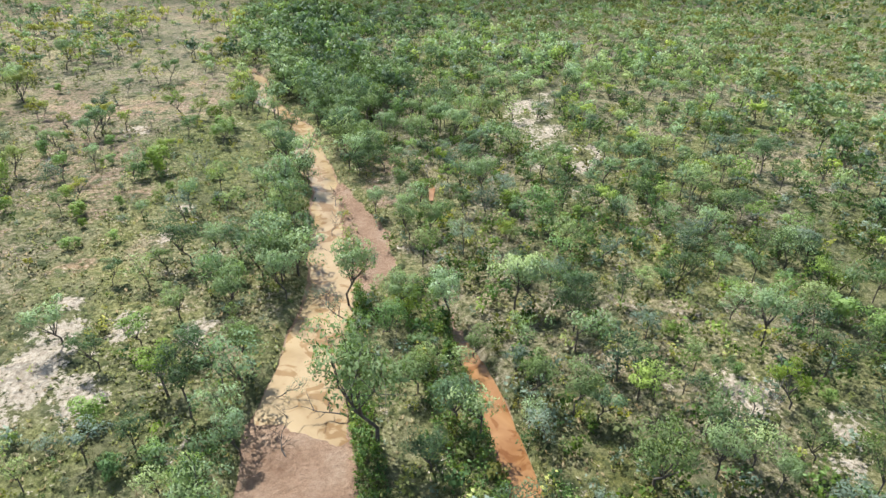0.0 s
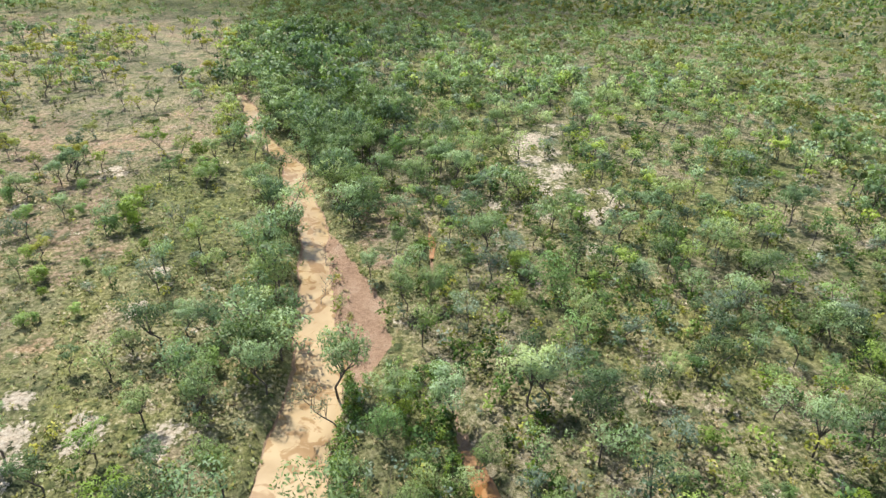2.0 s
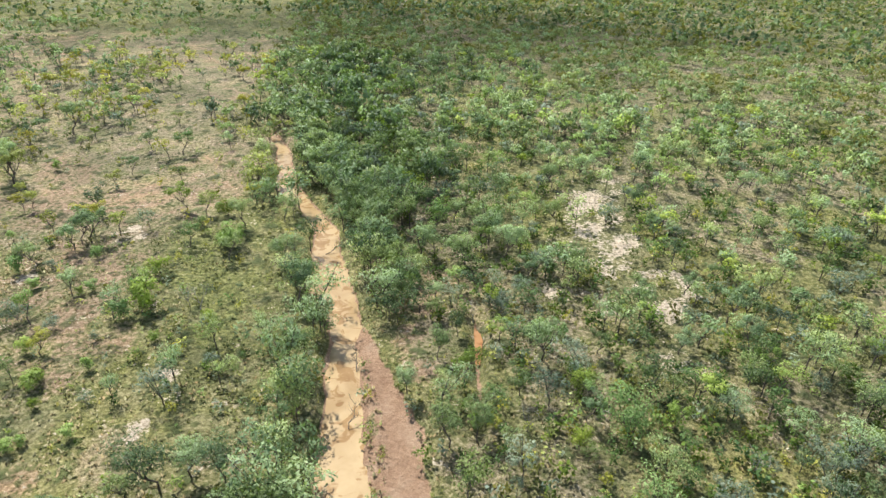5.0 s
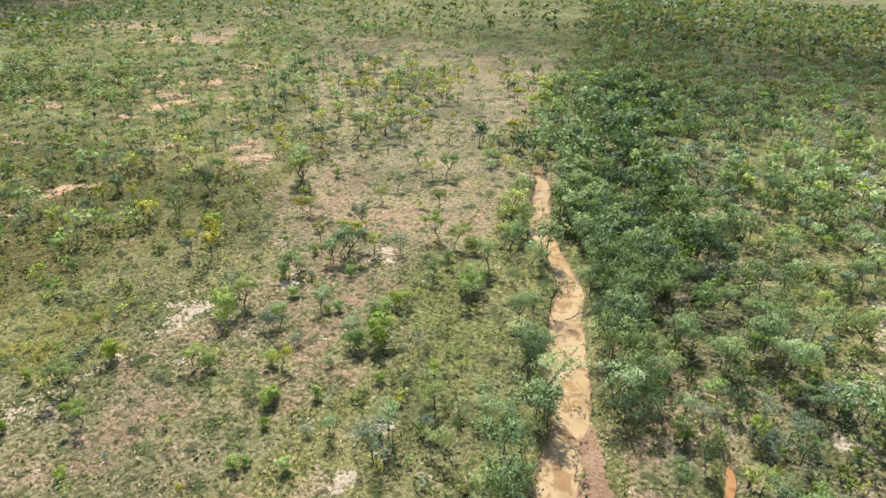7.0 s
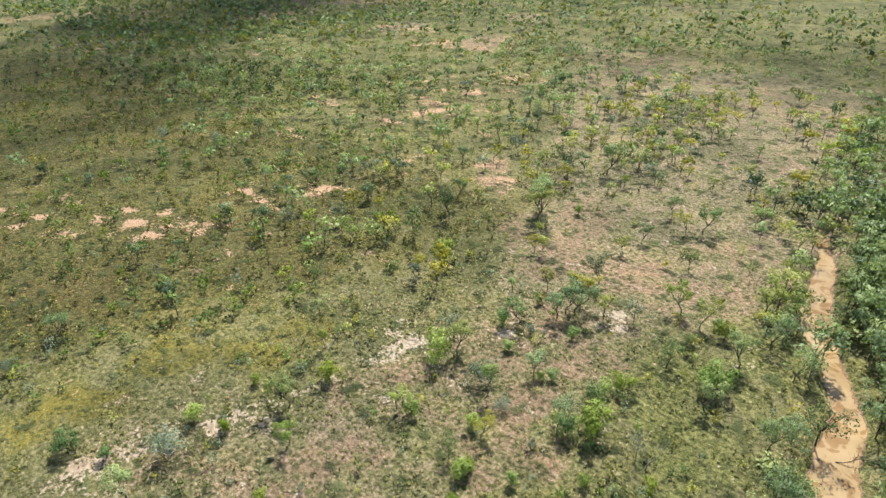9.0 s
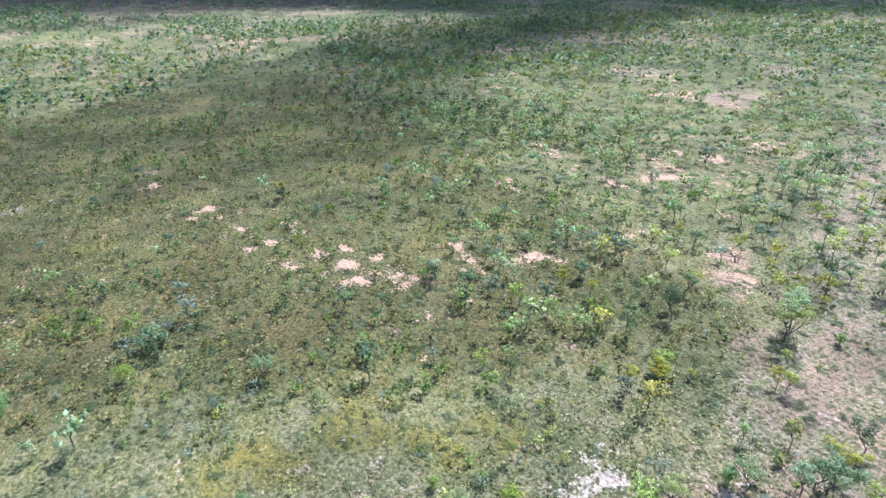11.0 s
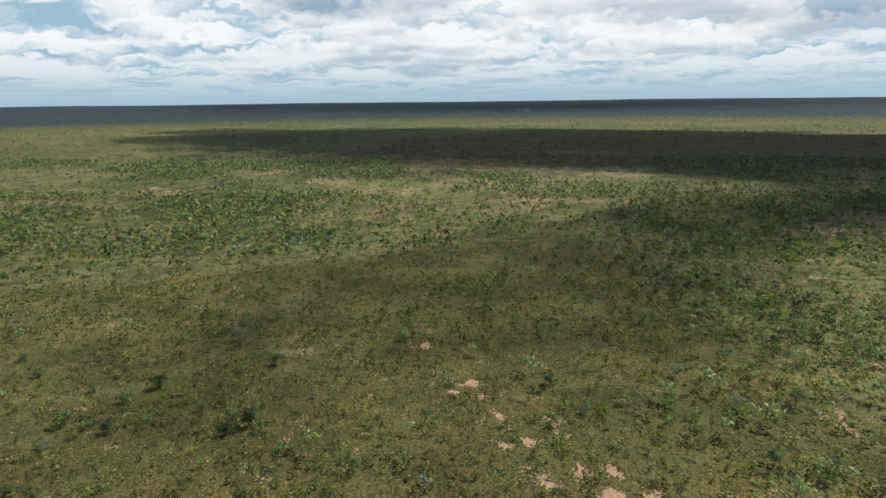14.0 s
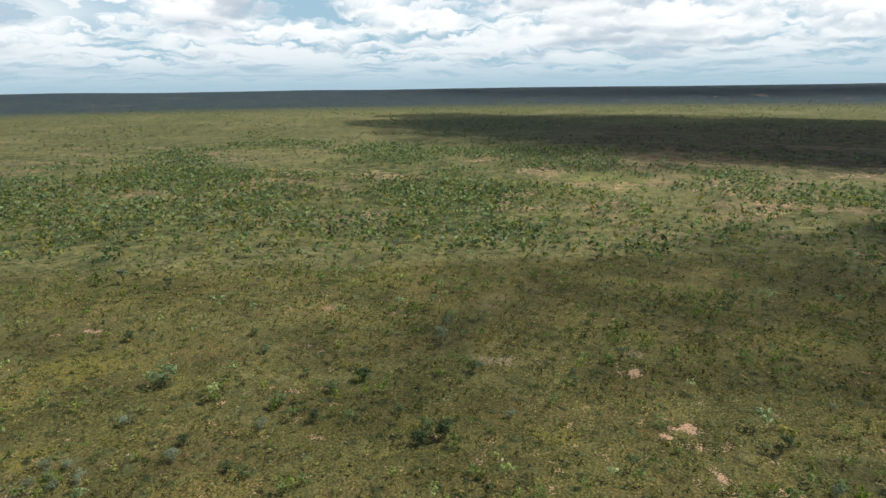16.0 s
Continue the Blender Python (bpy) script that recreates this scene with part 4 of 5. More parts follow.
def tree_density(x, y):
    """Trees to the square metre."""
    m = main_channel(x, y)
    belt = smooth(-8, -2, m) * np.where(y > 176, 0, 1) + 0.5 * smooth(-24, -8, m) * np.where((x < np.interp(y, CREEK_Y, CREEK_L)) & (y < 105), 1, 0)
    clump = smooth(0.35, 0.62, cloudy(x, y, 30.0, 83, 3))
    right = wooded(x, y)
    close = smooth(100, 122, y) * smooth(34, 16, x - np.interp(y, CREEK_Y, CREEK_R))     # closed canopy upstream
    thick = smooth(135, 175, y - 0.25 * x) * smooth(-75, -45, x) + smooth(60, 85, x) * smooth(60, 90, y) + 0.6 * smooth(25, 50, x) * smooth(48, 70, y) * smooth(150, 110, y)     # denser wood farther from the creek
    woods = right * (0.024 + 0.032 * clump + 0.070 * close + 0.045 * np.minimum(thick, 1.0))
    left = (1 - right) * (0.0022 + 0.004 * clump ** 2 + smooth(140, 190, y) * (0.006 + 0.016 * clump))
    h = heath(x, y)
    left = left * (1 - h) + h * 0.0022
    west = smooth(-190, -260, x) * (1 - h) * (1 - right)
    left = left + west * 0.030 * smooth(0.26, 0.52, cloudy(x, y, 60.0, 87, 3))
    north = smooth(85, 115, y + 0.25 * (x + 150)) * smooth(-84, -100, x) * smooth(420, 330, y) * smooth(-480, -380, x) * (1 - right)
    left = left + north * (0.008 + 0.018 * smooth(0.42, 0.62, cloudy(x, y, 26.0, 89, 3)))
    grove = np.exp(-((x + 262) / 45) ** 2 - ((y - 165) / 30) ** 2) * 0.03      # a dark grove north of the heath
    bare = np.clip(patches(x, y, SAND + RED) * 0.8, 0, 1)
    belt = belt * (1 - smooth(-7, -2, mud_bar(x, y)))                  # the mud bar lies open beside the creek
    return (woods + left + grove) * (1 - bare) * (1 - 0.9 * smooth(-4, -1, mud_bar(x, y))) + belt * 0.05 + (1 - smooth(-7, -2, mud_bar(x, y))) * smooth(-6, -2, m) * np.where((y > 176) | (x > np.interp(y, CREEK_Y, CREEK_L)), 0, 1) * 0.05


def candidates(n, x0, x1, y0, y1, density, most):
    x, y = rng.uniform(x0, x1, n), rng.uniform(y0, y1, n)
    keep = rng.random(n) * most < density(x, y)
    keep &= open_ground(x, y)
    return x[keep], y[keep]


def fill(x0, x1, y0, y1, density, most):
    return candidates(int((x1 - x0) * (y1 - y0) * most), x0, x1, y0, y1, density, most)


# ---------------------------------------------------------------- clouds above the plain
def cloud_material():
    m, t, p, _ = new_material("cloud")
    p.inputs["Base Color"].default_value = (0.85, 0.86, 0.88, 1)
    p.inputs["Roughness"].default_value = 1.0
    p.inputs["Specular IOR Level"].default_value = 0.0
    # vapour: thick in the middle, thinning in wisps towards the rim
    thick = t.nodes.new("ShaderNodeAttribute")
    thick.attribute_name = "thick"
    wisps = noise_tex(t, place_of(t), 0.011, 5.0, 0.6)
    body = maths(t, "ADD", maths(t, "MULTIPLY", thick.outputs["Fac"], 1.35), maths(t, "MULTIPLY", maths(t, "SUBTRACT", wisps, 0.5), 1.9))
    clear = t.nodes.new("ShaderNodeBsdfTransparent")
    both = t.nodes.new("ShaderNodeMixShader")
    link(t, ramp(t, body, [(0.05, grey(0.0)), (1.05, grey(0.68)), (1.7, grey(0.93))]), both.inputs[0])
    link(t, clear.outputs[0], both.inputs[1])
    link(t, p.outputs[0], both.inputs[2])
    link(t, both.outputs[0], t.nodes["Material Output"].inputs[0])
    return m


CLOUD = cloud_material()


def cumulus(x, y, up, long, wide, turn, seed, puffs=60, dense=1.0):
    """A low cumulus whose shadow falls round (x, y): a lumpy flat-based body with loose puffs at its rim."""
    r = np.random.default_rng(seed)
    off = up / math.tan(SUN_EL)
    base = np.array([x + math.cos(SUN_AZ) * off, y + math.sin(SUN_AZ) * off, up])
    parts = []

    def lump(cx, cy, a, b, c, rings, sides, rough):
        lon = np.linspace(0, 2 * math.pi, sides, endpoint=False)
        lat = np.linspace(0.02, math.pi - 0.02, rings)
        la, lo = np.meshgrid(lat, lon, indexing="ij")
        k = 1 + rough * (cloudy(np.cos(lo) * 2.3 + cx * 0.01 + seed, np.sin(lo) * 2.3 + np.cos(la) + cy * 0.01, 0.8, seed, 3) - 0.5)
        co = np.stack([cx + a * np.sin(la) * np.cos(lo) * k, cy + b * np.sin(la) * np.sin(lo) * k, np.maximum(c * np.cos(la) * k, -0.12 * c)], -1).reshape(-1, 3)
        i = (np.arange(rings - 1)[:, None] * sides + np.arange(sides)).ravel()
        j = (np.arange(rings - 1)[:, None] * sides + (np.arange(sides) + 1) % sides).ravel()
        parts.append((co, np.c_[i, j, j + sides, i + sides]))
    lump(0, 0, long, wide, min(long, wide) * 0.4, 14, 64, 1.1)
    for k in range(puffs):
        a = r.uniform(0, 6.283)
        f = r.uniform(0.85, 1.28)
        s = wide * r.uniform(0.05, 0.17) * (1.4 - f * 0.6)
        lump(math.cos(a) * long * f, math.sin(a) * wide * f, s * r.uniform(1, 1.8), s, s * 0.6, 6, 12, 0.6)
    co, quads = join(parts)
    thick = dense * (1 - smooth(0.0, 1.3, np.hypot(co[:, 0] / long, co[:, 1] / wide)))
    c, s = math.cos(radians(turn)), math.sin(radians(turn))
    co = np.c_[co[:, 0] * c - co[:, 1] * s, co[:, 0] * s + co[:, 1] * c, co[:, 2]] + base
    me = mesh_from("cloud", co, quads.ravel(), np.full(len(quads), 4), CLOUD, (("thick", "FLOAT", thick),), True)
    tagged(new("cloud", me), "white flat-based cumulus cloud over the plain", "cloud", "fair weather clouds", kind="structure")


cumulus(-318, 112, 700, 235, 88, 133, 5, 60, 0.54)
cumulus(-445, 290, 760, 170, 110, 120, 11, 40, 0.75)
cumulus(0, 325, 620, 160, 88, 5, 9, 40, 0.48)
cumulus(-950, 400, 900, 1300, 430, 66, 6, 70, 1.9)
cumulus(-3900, 300, 1700, 2600, 900, 88, 7, 50, 0.6)

# ---------------------------------------------------------------- single trees and bushes: x, y, height
GUMS_A = [(93.3, 132.2, 6.0), (60.5, 98.7, 7.4), (36.8, 51.9, 8.7), (32.6, 133.4, 6.5), (28.8, 33.8, 4.7), (24.3, 35.0, 7.1), (19.7, 145.3, 5.8), (19.0, 34.1, 8.5), (18.6, 58.2, 6.9), (17.8, 128.1, 5.6), (17.2, 55.1, 6.7), (14.4, 42.5, 6.3), (13.4, 59.8, 7.4), (11.5, 60.2, 7.9), (10.8, 45.5, 5.8), (10.3, 90.9, 7.6), (8.2, 114.4, 7.9), (5.8, 52.2, 4.7), (3.5, 125.9, 6.1), (3.2, 58.1, 7.0), (2.9, 42.5, 6.6), (2.6, 77.5, 6.1), (1.1, 36.9, 5.1), (0.4, 128.2, 5.3), (0.2, 95.1, 3.9), (-0.1, 46.1, 5.4), (-0.8, 76.4, 6.1), (-1.9, 90.3, 5.0), (-2.5, 58.7, 6.7), (-3.0, 98.8, 4.2), (-3.7, 39.4, 12.1), (-5.4, 84.1, 5.0)]
GUMS_B = [(-5.6, 131.5, 5.5), (-7.5, 62.7, 10.0), (-9.3, 105.7, 4.4), (-12.5, 122.1, 4.2), (-14.8, 125.7, 4.3), (-15.2, 62.2, 7.5), (-16.5, 50.0, 6.5), (-19.3, 129.3, 6.5), (-20.8, 43.7, 8.0), (-20.9, 101.5, 8.1), (-21.2, 59.0, 6.6), (-22.3, 70.9, 5.4), (-25.4, 71.9, 5.7), (-26.1, 169.2, 6.7), (-27.0, 112.6, 5.9), (-28.0, 69.8, 7.0), (-29.1, 157.8, 7.6), (-34.2, 134.9, 4.6), (-37.3, 171.2, 6.8), (-42.5, 122.1, 3.2), (-96.4, 125.7, 7.0), (-99.0, 127.5, 4.4)]
GUMS_AT = GUMS_A + GUMS_B
SAVANNA_A = [(52.3, 124.9, 5.1), (39.4, 75.0, 2.7), (39.0, 68.6, 3.4), (38.5, 110.4, 3.8), (37.8, 94.1, 5.1), (37.6, 100.1, 7.1), (34.9, 42.9, 5.3), (33.8, 106.7, 4.3), (33.5, 36.4, 5.1), (30.1, 155.4, 4.9), (29.3, 46.9, 4.0), (28.4, 92.7, 4.2), (26.0, 103.3, 4.5), (23.5, 80.3, 4.1), (21.8, 47.8, 4.4), (18.0, 92.2, 4.2), (16.4, 42.0, 4.2), (14.4, 80.5, 4.5), (11.0, 109.0, 4.7), (7.5, 84.4, 4.8), (5.3, 174.9, 6.2), (-15.2, 39.7, 5.2), (-22.4, 52.7, 4.3), (-23.3, 46.6, 6.0), (-26.0, 58.6, 4.8), (-28.9, 54.4, 4.5), (-31.1, 69.2, 3.6), (-31.7, 50.9, 5.0), (-34.9, 113.5, 5.6), (-35.7, 124.0, 5.9), (-36.1, 66.0, 3.5), (-36.9, 54.6, 5.8)]
SAVANNA_B = [(-40.7, 146.2, 3.6), (-42.4, 117.0, 4.4), (-47.6, 129.9, 5.8), (-52.9, 166.9, 4.8), (-53.4, 102.1, 4.3), (-58.4, 117.7, 7.3), (-58.5, 156.8, 6.1), (-59.6, 117.1, 6.6), (-60.0, 115.1, 5.9), (-61.6, 128.2, 5.6), (-63.1, 110.0, 4.8), (-64.3, 145.6, 4.3), (-65.4, 72.0, 4.2), (-66.0, 158.4, 4.9), (-70.3, 54.8, 5.4), (-71.2, 75.1, 5.7), (-81.3, 177.1, 3.5), (-85.3, 140.9, 7.4), (-85.6, 194.6, 5.2), (-86.4, 142.6, 8.2), (-88.6, 168.5, 8.5), (-94.4, 167.6, 4.8), (-97.5, 227.8, 5.1), (-97.6, 212.2, 4.1), (-99.1, 114.3, 4.8), (-101.5, 106.5, 3.7), (-102.3, 133.9, 5.6), (-102.3, 96.7, 3.2), (-107.1, 56.4, 4.8), (-107.2, 72.4, 4.3), (-107.9, 217.2, 4.2), (-108.7, 58.2, 3.1)]
SAVANNA_C = [(-112.1, 163.7, 5.1), (-114.4, 118.6, 4.8), (-115.4, 120.5, 3.6), (-116.5, 126.0, 2.7), (-116.7, 149.1, 5.1), (-117.5, 96.1, 6.3), (-117.7, 130.9, 6.2), (-119.7, 97.1, 4.7), (-120.0, 80.2, 3.5), (-121.7, 167.2, 6.7), (-122.0, 46.6, 3.8), (-122.3, 73.3, 4.6), (-122.5, 183.3, 5.6), (-125.1, 73.3, 3.7), (-125.3, 43.9, 3.3), (-126.2, 127.1, 3.9), (-130.9, 116.6, 3.9), (-131.3, 235.4, 3.8), (-131.5, 114.0, 4.4), (-133.0, 183.6, 3.4), (-134.7, 100.4, 4.5), (-141.9, 186.9, 4.3), (-147.5, 108.1, 4.3), (-148.1, 118.3, 3.7), (-149.0, 163.4, 5.0), (-152.9, -25.6, 4.0), (-155.7, 138.4, 4.8), (-156.4, 97.1, 4.3), (-157.2, -14.2, 4.0), (-158.8, 190.8, 6.7), (-159.4, 156.8, 4.2), (-161.3, 43.6, 4.5)]
SAVANNA_D = [(-164.1, 174.2, 5.0), (-171.4, 122.8, 4.9), (-173.3, 124.0, 5.2), (-187.5, -131.0, 4.9), (-187.6, 120.2, 4.2), (-188.6, 89.8, 2.9), (-189.0, 4.2, 3.8), (-210.6, 35.6, 4.3), (-211.9, -143.9, 6.6), (-212.1, -14.4, 5.3), (-212.6, -122.3, 5.3), (-213.9, 36.7, 3.2), (-219.7, -15.4, 4.6), (-228.8, -95.6, 3.0), (-233.9, 24.5, 4.7), (-250.2, 39.0, 4.1), (-262.3, 63.3, 5.2), (-266.5, 62.6, 3.9), (-282.9, -68.8, 4.8), (-289.8, -70.5, 6.4), (-296.5, 42.4, 4.8), (-302.8, 35.0, 5.7)]
SAVANNA_AT = SAVANNA_A + SAVANNA_B + SAVANNA_C + SAVANNA_D
BUSHES_A = [(48.5, 56.0, 4.5), (38.8, 43.6, 2.3), (32.1, 48.0, 2.0), (27.5, 54.0, 2.4), (-6.6, 107.5, 3.5), (-9.9, 163.7, 3.4), (-18.5, 37.4, 2.7), (-18.8, 35.6, 2.9), (-20.9, 66.2, 3.3), (-21.8, 39.2, 2.7), (-24.8, 37.1, 2.9), (-28.5, 43.2, 3.6), (-32.4, 97.3, 2.2), (-33.0, 84.2, 1.6), (-34.5, 41.1, 1.5), (-35.8, 117.3, 5.3), (-37.3, 117.8, 2.9), (-37.8, 92.4, 1.9), (-40.0, 76.4, 2.1), (-40.0, 128.7, 3.7), (-42.1, 98.4, 5.8), (-42.4, 130.8, 2.2), (-43.2, 86.8, 2.4), (-43.3, 97.0, 3.9), (-43.8, 107.8, 3.9), (-44.1, 75.0, 1.8), (-44.6, 106.0, 2.7), (-45.1, 103.6, 2.8), (-45.5, 74.3, 2.2), (-45.9, 80.4, 1.9), (-47.9, 84.6, 2.6), (-48.2, 83.0, 2.9)]
BUSHES_B = [(-51.2, 103.5, 2.3), (-52.0, 102.3, 2.0), (-52.2, 89.5, 2.9), (-55.0, 112.5, 2.7), (-58.9, 85.4, 3.0), (-59.3, 104.0, 2.2), (-60.5, 65.4, 1.9), (-64.1, 95.2, 5.8), (-64.5, 108.4, 3.9), (-71.5, 81.9, 4.0), (-72.5, 67.1, 2.2), (-76.5, 64.9, 3.2), (-77.5, 73.8, 2.1), (-77.6, 54.9, 2.2), (-80.1, 146.7, 2.8), (-81.7, 51.7, 3.8), (-84.9, 113.4, 4.8), (-105.5, 72.7, 2.6), (-122.1, 40.9, 4.3), (-132.5, 15.6, 3.3), (-132.7, 4.0, 2.7), (-133.0, -21.3, 2.4), (-133.3, -26.0, 2.3), (-137.6, -40.8, 2.6), (-154.4, -20.8, 3.3), (-154.8, -64.8, 5.2), (-154.9, 4.1, 3.2), (-156.7, -32.6, 3.3), (-158.2, 3.5, 3.9), (-158.4, 7.6, 4.5), (-162.1, 7.0, 2.7), (-164.6, -5.6, 2.1)]
BUSHES_C = [(-168.0, -25.0, 2.8), (-172.4, -35.5, 2.3), (-172.7, -96.4, 3.5), (-175.8, -20.8, 3.4), (-180.0, -54.4, 2.5), (-180.9, 71.6, 3.1), (-188.6, -64.9, 2.5), (-189.7, 2.0, 3.1), (-192.2, 27.5, 2.3), (-223.8, 103.5, 3.5)]
BUSHES_AT = BUSHES_A + BUSHES_B + BUSHES_C
YELLOW_A = [(30.5, 38.3, 1.6), (-47.6, 69.3, 2.2), (-50.5, 89.4, 3.8), (-54.7, 189.8, 5.5), (-55.7, 185.6, 4.4), (-59.8, 121.4, 6.6), (-62.8, 165.7, 2.3), (-64.0, 98.0, 6.7), (-64.4, 139.3, 4.2), (-64.5, 189.6, 4.1), (-67.1, 177.7, 4.0), (-74.9, 129.6, 4.5), (-75.7, 127.9, 4.0), (-78.6, 133.7, 3.4), (-83.0, 112.2, 5.3), (-84.1, 139.4, 8.0), (-99.7, 159.4, 5.5)]
YELLOW_AT = YELLOW_A
LIME_A = [(18.8, 77.0, 7.5), (13.7, 85.4, 4.3), (12.4, 76.7, 3.3), (-1.2, 58.7, 4.5), (-3.6, 55.7, 5.5), (-19.6, 83.9, 3.2), (-111.5, 21.1, 4.8), (-112.2, 18.9, 3.8), (-114.7, 36.7, 4.0)]
LIME_AT = LIME_A
SAPLINGS_A = [(-54.8, 95.1, 6.2), (-69.2, 114.9, 4.0), (-78.0, 84.7, 3.7), (-129.3, 128.7, 4.5)]
SAPLINGS_AT = SAPLINGS_A
SAGE_BUSHES_A = [(7.4, 146.7, 2.6), (6.1, 100.6, 4.1), (5.6, 102.5, 3.4), (5.0, 90.8, 2.6), (-31.1, 40.1, 2.0), (-40.5, 81.2, 2.0), (-45.2, 92.2, 1.8), (-52.1, 94.2, 2.6), (-56.9, 96.2, 4.6), (-60.0, 109.6, 2.0), (-73.1, 61.1, 4.7), (-102.5, 49.9, 2.9), (-114.2, 28.0, 1.5), (-119.0, -55.1, 2.8), (-121.2, -58.6, 3.0), (-117.2, -52.0, 2.6), (-123.0, -54.8, 2.8), (-116.0, -56.4, 2.4), (-120.3, -49.3, 3.5), (-121.6, 70.2, 1.7), (-132.2, -38.3, 3.7), (-138.9, -58.7, 3.4), (-147.9, -30.1, 3.1), (-167.2, 77.3, 3.2), (-171.0, 110.5, 4.8), (-171.8, 17.3, 2.7), (-186.9, 102.2, 4.3), (-197.2, 25.7, 2.3), (-200.6, 82.3, 2.0), (-205.9, -12.7, 5.1)]
SAGE_BUSHES_AT = SAGE_BUSHES_A
DEAD_A = [(68.4, 87.9, 2.9), (35.7, 45.9, 3.7), (31.6, 41.6, 4.2), (29.7, 73.4, 4.1), (7.7, 79.0, 3.9), (2.6, 99.3, 3.7), (-34.6, 99.4, 4.6), (-36.5, 100.6, 4.5), (-61.4, 79.2, 2.9), (-89.4, 71.9, 3.5), (-105.6, 74.1, 3.3), (-112.7, 73.5, 3.8)]
DEAD_AT = DEAD_A


def stand(rows, makers, group, share=0.9):
    """Sets plants at their places: the patterns in turn, each one turned and sized on its own."""
    r = np.random.default_rng(len(rows) * 7 + len(makers))
    first = {}
    for x, y, high in rows:
        high = high * share
        k = int(r.integers(0, len(makers)))
        z = float(height(np.array([x]), np.array([y]))[0])
        girth = r.uniform(0.88, 1.15)
        turn, size = Euler((0, 0, r.uniform(0, 6.28))), Vector((high * girth, high * girth, high))
        if k not in first:
            first[k] = tagged(makers[k](), group=group)
            first[k].matrix_basis = Matrix.LocRotScale((x, y, z - 0.03), turn, size)
        else:
            size = Vector([a / b for a, b in zip(size, first[k].scale)])
            copy_thing(first[k], Matrix.LocRotScale((x, y, z - 0.03), turn, size))


def maker(*args, **more):
    return lambda: thing(*args, **more)


NEAR_X = -112.0         # plants west of this stand far off and are built with fewer, larger leaf sprays
stand(GUMS_AT, [maker("gum", "gum_tree", 20 + k, 2500, 0.0186, EUCALYPT, BARK, "tall grey-green gum tree with a dark slender trunk", "tree", tint=0.25 + 0.12 * k) for k in range(6)], "gums by the creek")
stand([p for p in SAVANNA_AT if p[0] > NEAR_X], [maker("savanna", "savanna_tree", 40 + k, 1250, 0.024, (EUCALYPT, BRIGHT, EUCALYPT)[k % 3], BARK, "small savanna tree with an open green crown", "tree", tint=0.3 + 0.08 * k) for k in range(7)], "trees of the open plain")
stand([p for p in SAVANNA_AT if p[0] <= NEAR_X], [maker("savanna", "savanna_tree", 50 + k, 420, 0.042, (EUCALYPT, SAGE, EUCALYPT)[k % 3], BARK, "solitary olive tree standing in low heath", "tree", tint=0.10 + 0.08 * k) for k in range(5)], "trees of the heath")
stand([p for p in BUSHES_AT if p[0] > NEAR_X], [maker("bush", "bush", 60 + k, 1000, 0.050, BRIGHT, BARK, "dense bright green bush on dry grass", "bush", tint=0.4 + 0.1 * k) for k in range(5)], "green bushes of the plain", 0.74)
stand([p for p in BUSHES_AT if p[0] <= NEAR_X], [maker("bush", "bush", 70 + k, 260, 0.085, EUCALYPT, BARK, "dark green rounded bush in the heath", "bush", tint=0.0 + 0.05 * k) for k in range(3)], "dark bushes of the heath", 1.0)
stand(YELLOW_AT, [maker("savanna", "savanna_tree", 80 + k, 1500, 0.022, YELLOWISH, BARK, "young yellow-green tree on red soil", "tree", tint=0.35 + 0.12 * k) for k in range(3)], "yellow-green trees")
stand(LIME_AT, [maker("bush", "leafy_tree", 90 + k, 2200, 0.024, BRIGHT, BARK, "broad leafy tree with a pale green dome", "tree", tint=0.6 + 0.1 * k) for k in range(2)], "leafy trees by the creek", 0.8)
stand(SAPLINGS_AT, [maker("sapling", "sapling", 95, 700, 0.022, BRIGHT, BARK, "thin upright sapling on dry grass", "tree", tint=0.4)], "saplings")
stand(SAGE_BUSHES_AT, [maker("bush", "sage_bush", 100 + k, 650, 0.046, SAGE, GREYBARK, "pale grey-green bush on sandy ground", "bush", tint=0.4 + 0.15 * k) for k in range(3)], "grey-green bushes", 0.74)
stand(DEAD_AT, [maker("dead", "dead_tree", 110 + k, 60, 0.02, SAGE, GREYBARK, "bare grey dead tree with forked branches", "tree", tint=0.5) for k in range(3)], "dead trees")


